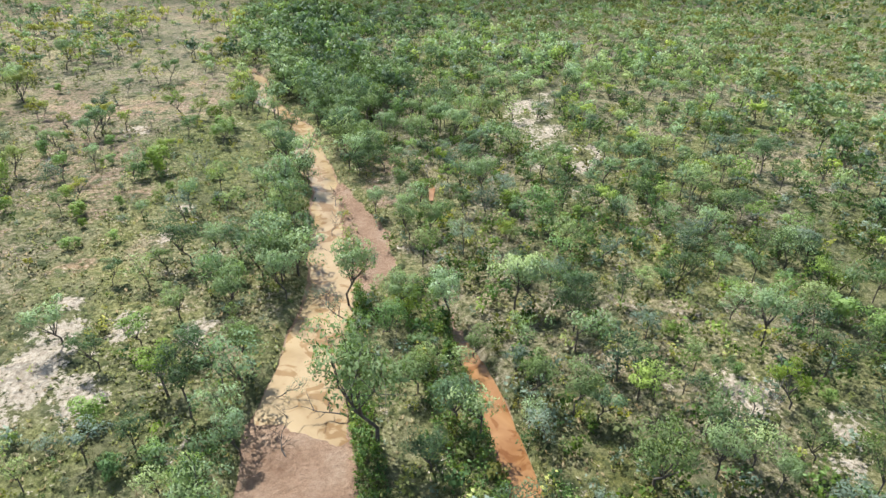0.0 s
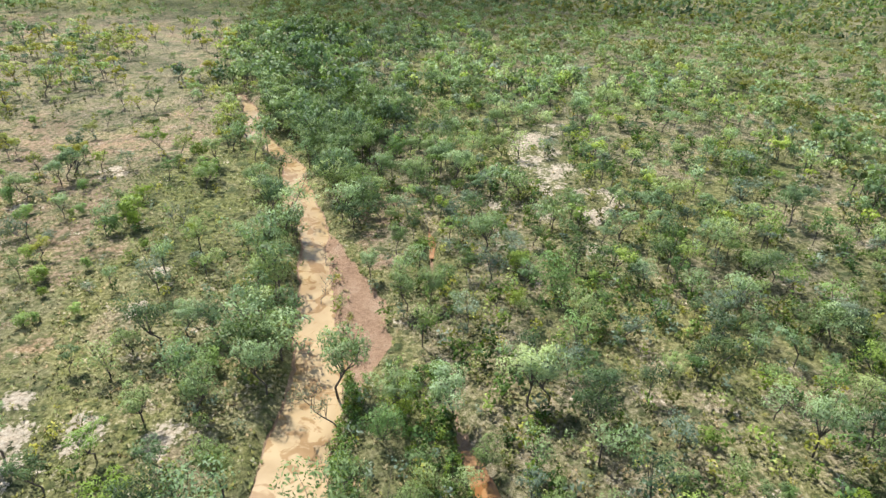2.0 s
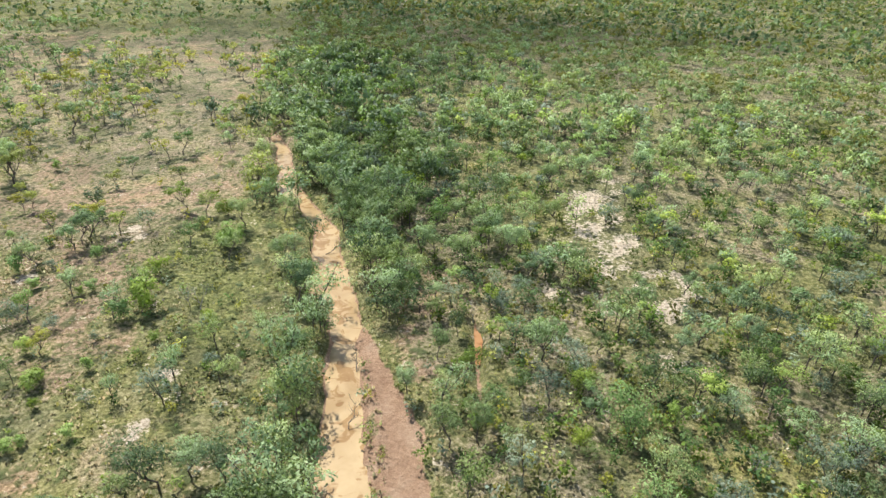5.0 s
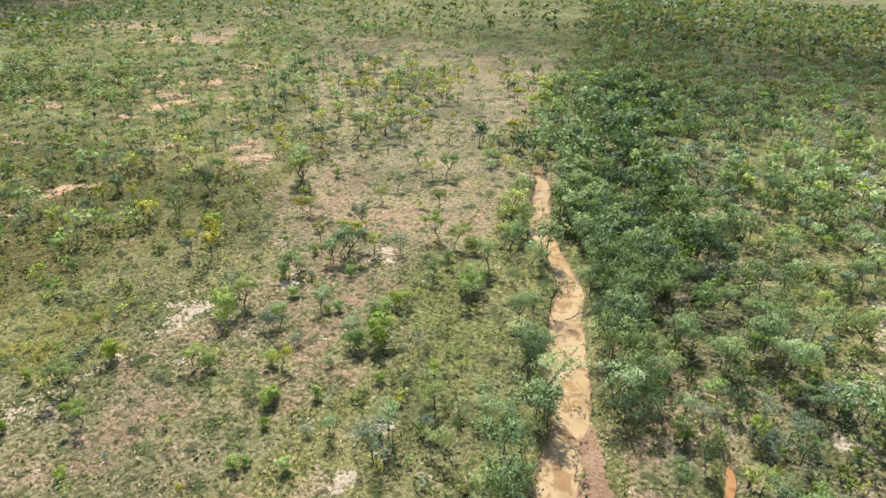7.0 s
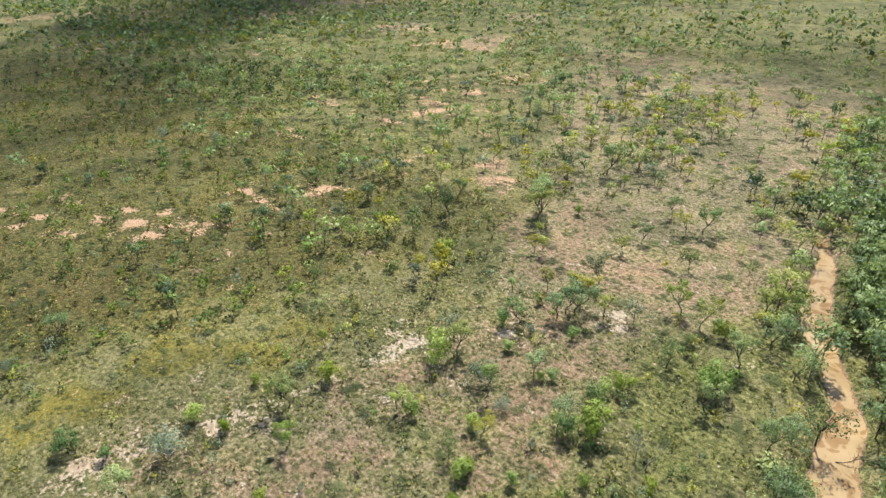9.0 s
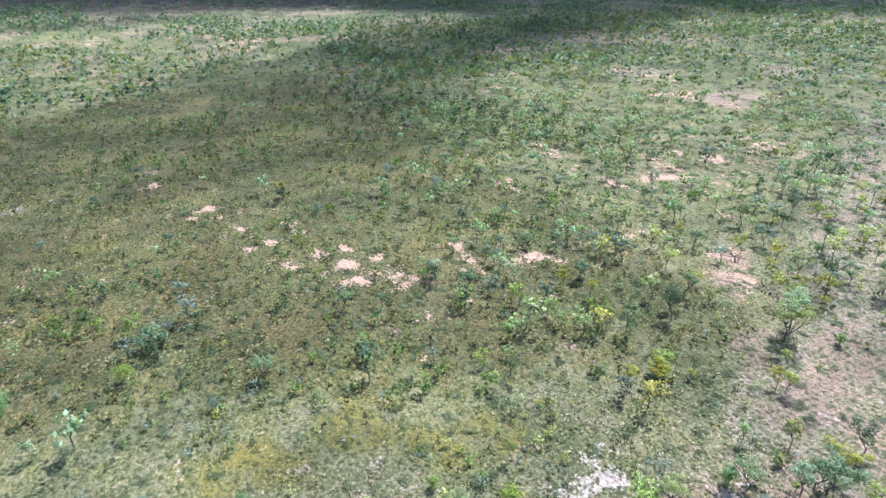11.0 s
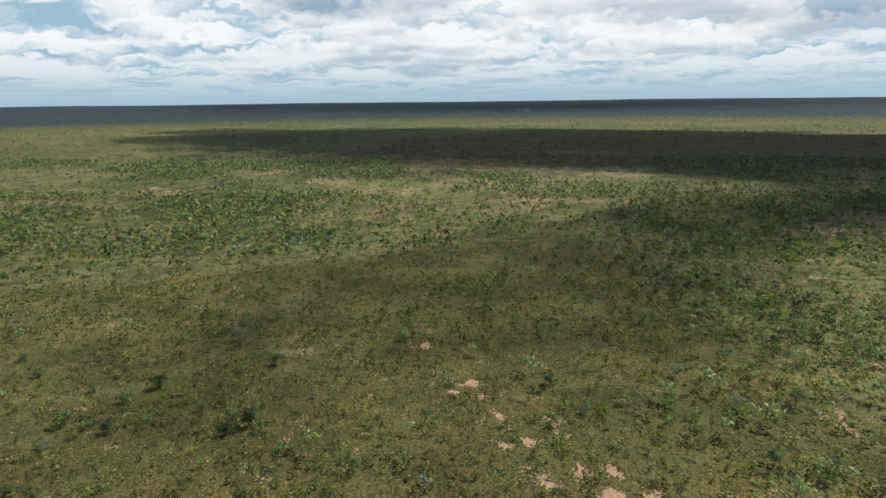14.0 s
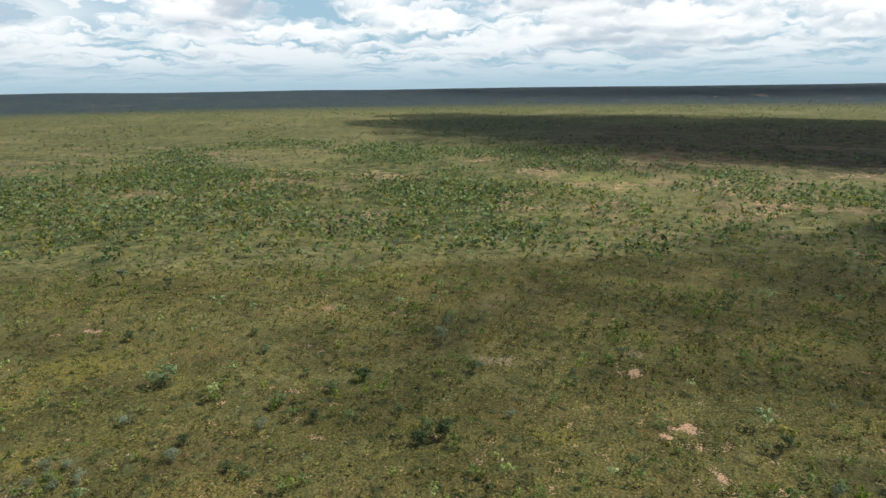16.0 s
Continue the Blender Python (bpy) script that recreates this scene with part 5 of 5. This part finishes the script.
def driftwood(name, seed, x, y, z, turn, length, forks, label, leaf=0, tilt=12.0):
    """A dead limb lying or leaning: a bent stem with forks, and some leaves at the tips if it still lives."""
    r = np.random.default_rng(seed)
    stem = [np.array([0.0, 0, 0])]
    for k in range(5):
        stem.append(stem[-1] + np.array([length / 5, r.normal(0, 0.05) * length, r.normal(0.02, 0.03) * length]))
    thick = 0.013 * length + 0.025
    parts, tips = [tube(stem, [thick * f for f in (1, 0.85, 0.7, 0.5, 0.35, 0.15)], 6)], [stem[-1]]
    for k in range(forks):
        o = stem[1 + k % 4] + (stem[2 + k % 4] - stem[1 + k % 4]) * r.random()
        side = 1 if k % 2 else -1
        tip = o + np.array([r.uniform(0.1, 0.3), side * r.uniform(0.12, 0.34), r.uniform(0.0, 0.28)]) * length
        mid = (o + tip) / 2 + r.normal(0, 0.03, 3) * length
        parts.append(tube([o, mid, tip], [thick * 0.5, thick * 0.33, thick * 0.12], 5))
        tips.append(tip)
        end = mid + np.array([r.uniform(0.05, 0.2), -side * r.uniform(0.02, 0.15), r.uniform(0.02, 0.2)]) * length
        parts.append(tube([mid, end], [thick * 0.28, thick * 0.08], 4))
        tips.append(end)
    co, quads = join(parts)
    top = new(name)
    new("branch", mesh_of("branch", co, quads, BARK, 0.5, True)).parent = top
    if leaf:
        lco, lq, ln = leaves_round(r, tips, 0.10 * length, leaf, 0.016 * length, 0.8, 0.6, 0.42)
        new("foliage", mesh_of("foliage", lco, lq, SAGE, 0.5, True, ln)).parent = top
    top.matrix_basis = pose(x, y, z, 0, -tilt, turn)
    tagged(top, label, "branch" if not leaf else "tree")


driftwood("leaning_tree", 1, -7.2, 57.6, -0.5, 165, 5.2, 8, "dark leaning tree hanging over the muddy water", 700, 38.0)
driftwood("fallen_branch", 2, -6.6, 43.8, -0.35, 170, 4.6, 6, "bare dark branch reaching over the muddy creek", 0, 8.0)
driftwood("fallen_branch", 3, -11.5, 39.6, -0.95, 96, 3.6, 6, "dead forked branch standing in the creek mud", 0, 30.0)
driftwood("fallen_tree", 4, -13.6, 46.9, -0.9, 12, 2.9, 9, "small fallen tree with grey leaves in the creek", 700, 16.0)
driftwood("fallen_branch", 5, -20.8, 117.5, -0.95, 40, 3.6, 7, "tangled dead branch lying in the creek water", 0, 16.0)
driftwood("fallen_branch", 6, -11.6, 79.5, -0.9, 75, 3.2, 6, "dead dark branch on the mud bar", 90, 25.0)
driftwood("fallen_branch", 7, -12.0, 89.0, -0.9, 100, 3.0, 6, "dead grey branch caught at the water's edge", 60, 30.0)

# ---------------------------------------------------------------- woodland
PLACED = np.array([(x, y, h) for rows in (GUMS_AT, SAVANNA_AT, BUSHES_AT, YELLOW_AT, LIME_AT) for x, y, h in rows])
MID_GUM = [plant(("gum", "bushy")[k % 2], 300 + k, 290, 0.037, 3, True) for k in range(6)]
MID_SAV = [plant(("bushy", "bushy", "savanna")[k % 3], 400 + k, 260, 0.040, 3, True) for k in range(6)]
BACK_GUM = [plant(("gum", "bushy")[k % 2], 340 + k, 90, 0.068, 3, True) for k in range(6)]
BACK_SAV = [plant(("bushy", "bushy", "savanna")[k % 3], 440 + k, 80, 0.072, 3, True) for k in range(6)]
NEAR_GUM = [plant(("gum", "bushy")[k % 2], 320 + k, 660, 0.028, 3, True, slim=0.42) for k in range(6)]
NEAR_SAV = [plant(("bushy", "savanna")[k % 2], 420 + k, 640, 0.029, 3, True, slim=0.42) for k in range(6)]
FINE = [plant(("bushy", "savanna")[k % 2], 520 + k, 44, 0.088, 3, True, 2) for k in range(6)]
LOW = [plant(("bushy", "savanna")[k % 2], 500 + k, 8, 0.20, 3, True, 0) for k in range(5)]
SHRUB = [plant("bush", 600 + k, 32, 0.12, 3, True) for k in range(5)]
THICK = [plant("bush", 630 + k, 60, 0.10, 3, True) for k in range(4)]
TUFT = [plant("bush", 680 + k, 10, 0.215, 3, True) for k in range(6)]
CLUMP = [plant("bush", 650 + k, 5, 0.33, 3, True) for k in range(5)]


def clear_of_placed(x, y):
    keep = np.ones(len(x), bool)
    for px, py, h in PLACED:
        keep &= np.hypot(x - px, y - py) > 0.42 * h
    return keep


def grown(name, x, y, size, patterns, material, label, category, wood="", tint=None):
    n = len(x)
    pick, turn = rng.integers(0, len(patterns), n), rng.uniform(0, 6.28, n)
    tint = rng.random(n) if tint is None else tint
    scatter(name, [(p[2], p[3], p[4]) for p in patterns], x, y, size, turn, tint, material, label, category, pick)
    if wood:
        scatter(wood, [(p[0], p[1]) for p in patterns], x, y, size, turn, tint, BARK, "thin dark trunks and limbs", "tree trunk", pick)


def woodland():
    x, y = fill(-150, 88, 27, 200, tree_density, 0.12)
    x2, y2 = fill(-150, 30, 200, 255, tree_density, 0.12)
    x, y = np.concatenate([x, x2]), np.concatenate([y, y2])
    keep = clear_of_placed(x, y)
    x, y = x[keep], y[keep]
    yb = rng.uniform(98, 176, 95)                       # a close line of gums along the wooded bank upstream
    xb = np.interp(yb, CREEK_Y, CREEK_R) + rng.uniform(2.8, 8.5, 95)
    kb = open_ground(xb, yb)
    x, y = np.concatenate([x, xb[kb]]), np.concatenate([y, yb[kb]])
    n = len(x)
    m = main_channel(x, y)
    near = smooth(-11, -3, m)
    line = np.interp(y, [100, 140, 176, 193, 264], [-12, -28, -43, -46, -54])
    tall = smooth(105, 125, y) * smooth(3, 9, x - line) * smooth(36, 24, x - line)          # the closed wood beside the upper creek
    s = rng.uniform(2.6, 6.0, n) + 2.5 * near * rng.random(n) + 2.0 * tall
    draw = rng.random(n)
    gum = (m > -12) | (draw < 0.55)
    open_plain = (1 - wooded(x, y)) * smooth(-30, -40, x) * smooth(-135, -115, x) * smooth(100, 115, y) > 0.5
    young = open_plain & (rng.random(n) < 0.62)
    gum &= ~young
    fresh = ~gum & ~young & (draw < 0.78)
    rest = ~gum & ~fresh & ~young
    close = ((y < 92) & (x > -70) & (x < 60)) | ((y < 132) & (x > -50) & (x < 12))
    back = ~close & ((y > 165) | (x < -95) | (x > 70))
    for part, gums, small, where in ((close, NEAR_GUM, NEAR_SAV, "creekside"), (~close & ~back, MID_GUM, MID_SAV, "woodland"), (back, BACK_GUM, BACK_SAV, "outer")):
        for sel, pats, size, mat, name, label in ((gum, gums, 1.0, EUCALYPT, "gums", "grey-green gum woodland along the muddy creek"),
                                                  (fresh, small, 0.85, BRIGHT, "trees", "fresh green small trees of the woodland"),
                                                  (young, small, 0.85, YELLOWISH, "young_trees", "young yellow-green trees on bare pink-brown soil"),
                                                  (rest, small, 0.8, SAGE, "pale_trees", "pale grey-green small trees of the woodland")):
            k = sel & part
            if not k.any():
                continue
            grown(f"{where}_{name}", x[k], y[k], s[k] * size, pats, mat, label, "trees", f"{where}_{name}_stems", tint=rng.random(int(k.sum())) * (1 - 0.45 * tall[k]) + 0.25 * smooth(105, 130, y[k]) * smooth(2, 14, x[k]))


woodland()


def downstream():
    """The same wood and grass behind the starting point."""
    x, y = fill(-75, 75, -45, 16, lambda x, y: 0.02 + 0.025 * wooded(x, y), 0.05)
    n = len(x)
    k = rng.random(n) < 0.6
    s = rng.uniform(2.8, 6.5, n)
    grown("downstream_gums", x[k], y[k], s[k], LOW, EUCALYPT, "grey-green gum woodland along the muddy creek", "trees", "downstream_gum_stems")
    grown("downstream_trees", x[~k], y[~k], s[~k] * 0.85, LOW, BRIGHT, "fresh green small trees of the woodland", "trees", "downstream_tree_stems")


downstream()


def far_woods():
    xs, ys = [], []
    for x0, x1, y0, y1, most in ((-480, -150, -430, 520, 0.035), (-150, 30, 255, 480, 0.10), (30, 130, 200, 480, 0.09), (130, 330, 27, 480, 0.06), (88, 130, 27, 200, 0.08), (-150, -60, -140, 27, 0.01)):
        x, y = fill(x0, x1, y0, y1, tree_density, most)
        xs.append(x), ys.append(y)
    x, y = np.concatenate(xs), np.concatenate(ys)
    keep = clear_of_placed(x, y)
    x, y = x[keep], y[keep]
    n = len(x)
    dark = rng.random(n) < 0.6
    s = rng.uniform(2.6, 5.6, n)
    near = np.hypot(x + 40, y - 60) < 265
    for sel, pats, where in ((near, FINE, "middle"), (~near, LOW, "far")):
        k = dark & sel
        grown(f"{where}_trees", x[k], y[k], s[k], pats, EUCALYPT, "distant olive-green savanna trees", "trees", tint=0.1 + rng.random(int(k.sum())) * 0.6)
        k = ~dark & sel
        grown(f"{where}_fresh_trees", x[k], y[k], s[k], pats, HEATH, "distant yellowish-green savanna trees", "trees", tint=0.05 + rng.random(int(k.sum())) * 0.6)


far_woods()


def distant_woods():
    """Woods out to the horizon, thinning with distance."""
    n = 21000
    d = 430 + 2600 * rng.random(n) ** 2.1
    a = rng.uniform(radians(112), radians(248), n)
    x, y = -30 + d * np.cos(a), 55 + d * np.sin(a)
    keep = (cloudy(x, y, 120.0, 95, 3) > 0.42) & (rng.random(n) < 0.3 + 0.7 * smooth(430, 800, d)) & ((x < -600) | (y > 520) | (x > 330) | (y < -300))
    x, y = x[keep], y[keep]
    grown("distant_woods", x, y, rng.uniform(1.5, 3.1, len(x)) * (1 + np.hypot(x, y) / 5000), CLUMP, EUCALYPT, "distant dark green woods on the flat plain", "trees", tint=0.1 + rng.random(len(x)) * 0.4)


distant_woods()


def west_woods():
    """The belt of low woodland beyond the heath."""
    def density(x, y):
        return 0.060 * (0.08 + 0.92 * smooth(0.42, 0.56, cloudy(x, y, 75.0, 101, 4))) * (1 - heath(x, y)) * (1 - 0.7 * patches(x, y, RED + SAND))
    x, y = fill(-760, -190, -520, 620, density, 0.060)
    k = (x < -300) | (y < -215)
    x, y = x[k], y[k]
    n = len(x)
    k = rng.random(n) < 0.65
    s = rng.uniform(1.5, 3.8, n)
    grown("west_woods", x[k], y[k], s[k], CLUMP, EUCALYPT, "belt of low green woodland beyond the heath", "trees", tint=0.05 + rng.random(int(k.sum())) * 0.55)
    grown("west_scrub", x[~k], y[~k], s[~k] * 0.8, CLUMP, SAGE, "grey-green scrub beyond the heath", "shrub", tint=rng.random(int((~k).sum())) * 0.5)


west_woods()


def undergrowth():
    def density(x, y):
        right = wooded(x, y)
        bare = patches(x, y, SAND + RED)
        close = smooth(98, 80, y) * smooth(-38, -26, x) * smooth(60, 45, x)         # a tangle of shrubs near the creek
        return (0.028 + 0.022 * smooth(125, 105, y) + 0.055 * right * smooth(135, 105, y) + 0.085 * close + 0.075 * smooth(0.45, 0.65, cloudy(x, y, 12.0, 91, 3))) * (1 - 0.8 * bare)
    x, y = fill(-120, 100, 27, 185, density, 0.27)
    n = len(x)
    draw = rng.random(n)
    s = rng.uniform(0.5, 1.3, n) ** 1.7 * (1.15 + 0.35 * wooded(x, y))
    for lo, hi, nm, mat, lab in ((0, 0.4, "low_shrubs", HEATH, "low olive shrubs under the trees"), (0.4, 0.6, "green_shrubs", BRIGHT, "low fresh green shrubs on dry grass"), (0.6, 0.8, "yellow_shrubs", YELLOWISH, "low yellow-green shrubs between the trees"), (0.8, 1.01, "grey_shrubs", SAGE, "low grey-green shrubs on sandy ground")):
        k = (draw >= lo) & (draw < hi)
        grown(nm, x[k], y[k], s[k], SHRUB, mat, lab, "shrub")

    n = 2100
    x, y = rng.uniform(-40, 100, n), rng.uniform(27, 185, n)
    k = (wooded(x, y) > 0.5) & open_ground(x, y) & (patches(x, y, SAND + RED) < 0.3) & (rng.random(n) < 0.2 + 0.5 * smooth(100, 120, y) * smooth(30, 10, x) + 0.6 * smooth(0.4, 0.6, cloudy(x, y, 16.0, 105, 3)))
    grown("dark_bushes", x[k], y[k], rng.uniform(1.2, 2.6, int(k.sum())), THICK, BRIGHT, "dark green rounded bushes under the gums", "bush", tint=rng.random(int(k.sum())) * 0.35)

    def open_heath(x, y):
        return (0.12 + 0.22 * smooth(0.42, 0.62, cloudy(x, y, 9.0, 93, 3))) * (0.35 + 0.65 * smooth(-320, -200, x)) * smooth(-260, -150, y) * (1 - 0.85 * patches(x, y, SAND + RED))
    x, y = fill(-390, -60, -300, 190, open_heath, 0.40)
    k = heath(x, y) > rng.random(len(x)) * 0.9
    x, y = x[k], y[k]
    near = x > -205
    for k, pats, name in ((near, TUFT, "heath"), (~near, CLUMP, "far_heath")):
        grown(name, x[k], y[k], rng.uniform(0.5, 1.4, int(k.sum())), pats, HEATH, "knee-high olive heath with sandy gaps", "heath")


undergrowth()


def heath_bushes():
    """Darker rounded bushes dotted over the heath, in loose groups."""
    def density(x, y):
        return (0.006 + 0.040 * smooth(0.46, 0.66, cloudy(x, y, 24.0, 107, 3))) * (1 - 0.8 * patches(x, y, SAND))
    x, y = fill(-330, -80, -210, 200, density, 0.046)
    k = (heath(x, y) > 0.4) | ((x < -105) & (y > 80))
    x, y = x[k], y[k]
    grown("heath_bushes", x, y, 1.0 + 2.2 * rng.random(len(x)) ** 1.6, SHRUB, BRIGHT, "dark green rounded bushes dotted over the heath", "bush", tint=rng.random(len(x)) * 0.3)


heath_bushes()


def grove():
    """Dark round bushes crowding the ground north of the heath."""
    n = 330
    u, v = rng.normal(0, 0.55, n), rng.normal(0, 0.55, n)
    x, y = -236 + 62 * u - 16 * v, 146 + 40 * u + 24 * v
    grown("grove", x, y, rng.uniform(1.8, 3.6, n), SHRUB, EUCALYPT, "grove of dark green rounded bushes", "bushes", tint=rng.random(n) * 0.3)


grove()


def creepers():
    """Dark leafy creepers between the two channels."""
    n = 800
    y = rng.uniform(27, 66, n)
    r0, l1 = np.interp(y, CREEK_Y, CREEK_R), np.interp(y, SIDE_Y, SIDE_X)
    side = rng.random(n)
    x = np.where(side < 0.4, r0 + rng.uniform(0.3, 2.6, n), l1 - 1.2 - rng.random(n) ** 1.5 * 5)
    keep = open_ground(x, y)
    x, y = x[keep], y[keep]
    grown("creepers", x, y, rng.uniform(0.6, 1.2, len(x)), SHRUB, BRIGHT, "dark green leafy creepers on the channel bank", "creeper", tint=rng.random(len(x)) * 0.5)


creepers()


def grass():
    """Tussocks of dry grass, each a fan of bent blades."""
    pats = []
    for k in range(4):
        r = np.random.default_rng(700 + k)
        n = 5
        a = r.uniform(0, 6.28, n)
        o = np.c_[np.cos(a), np.sin(a), np.zeros(n)]
        side = np.c_[-np.sin(a), np.cos(a), np.zeros(n)]
        low, lean = o * 0.06, o * r.uniform(0.35, 0.8, (n, 1)) + np.array([0, 0, 1]) * r.uniform(0.4, 0.8, (n, 1))
        q = np.stack([low + side * 0.17, low - side * 0.17, lean - side * 0.07, lean + side * 0.07], 1).reshape(-1, 3)
        pats.append((q, np.arange(n * 4).reshape(-1, 4), np.repeat(o * 0.45 + np.array([0, 0, 0.9]), 4, 0)))

    def density(x, y):
        near = smooth(-92, -80, x) * smooth(40, 28, x) * smooth(128, 108, y)
        return (0.10 + 0.22 * smooth(0.4, 0.6, cloudy(x, y, 7.0, 97, 3)) + near * (0.9 + 1.4 * smooth(0.35, 0.62, cloudy(x, y, 5.0, 98, 3)))) * (1 - 0.92 * patches(x, y, SAND)) * (1 - 0.55 * patches(x, y, RED))
    x, y = fill(-100, 50, 27, 165, density, 2.6)
    n = len(x)
    green = smooth(0.40, 0.60, cloudy(x, y, 13.0, 96, 3)) * 0.8 + 0.1 > rng.random(n)
    size, turn, tone, pick = rng.uniform(0.2, 0.5, n), rng.uniform(0, 6.28, n), np.clip(rng.random(n) * 0.7 + 0.5 * cloudy(x, y, 18.0, 99, 2) - 0.1, 0, 1), rng.integers(0, 4, n)
    for k, name, mat, label in ((~green, "grass", STRAW, "tussocks of dry straw-coloured grass"), (green, "green_grass", HEATH, "tussocks of green and olive grass")):
        scatter(name, pats, x[k], y[k], size[k], turn[k], tone[k], mat, label, "grass", pick[k])

grass()


def north_bushes():
    """Dark rounded bushes in groups over the bush country north of the heath."""
    def density(x, y):
        north = smooth(85, 115, y + 0.25 * (x + 150)) * smooth(-125, -140, x)
        return (0.004 + 0.034 * smooth(0.44, 0.62, cloudy(x, y, 26.0, 111, 3))) * north * (1 - 0.85 * patches(x, y, SAND + RED))
    x, y = fill(-330, -125, 60, 320, density, 0.038)
    n = len(x)
    k = rng.random(n) < 0.7
    s = rng.uniform(1.6, 3.4, n)
    grown("north_bushes", x[k], y[k], s[k], LOW, EUCALYPT, "dark green rounded bushes in loose groups", "bush", tint=rng.random(int(k.sum())) * 0.4)
    grown("north_scrub", x[~k], y[~k], s[~k] * 0.8, LOW, BRIGHT, "fresh green bushes among darker ones", "bush", tint=rng.random(int((~k).sum())) * 0.5)


north_bushes()
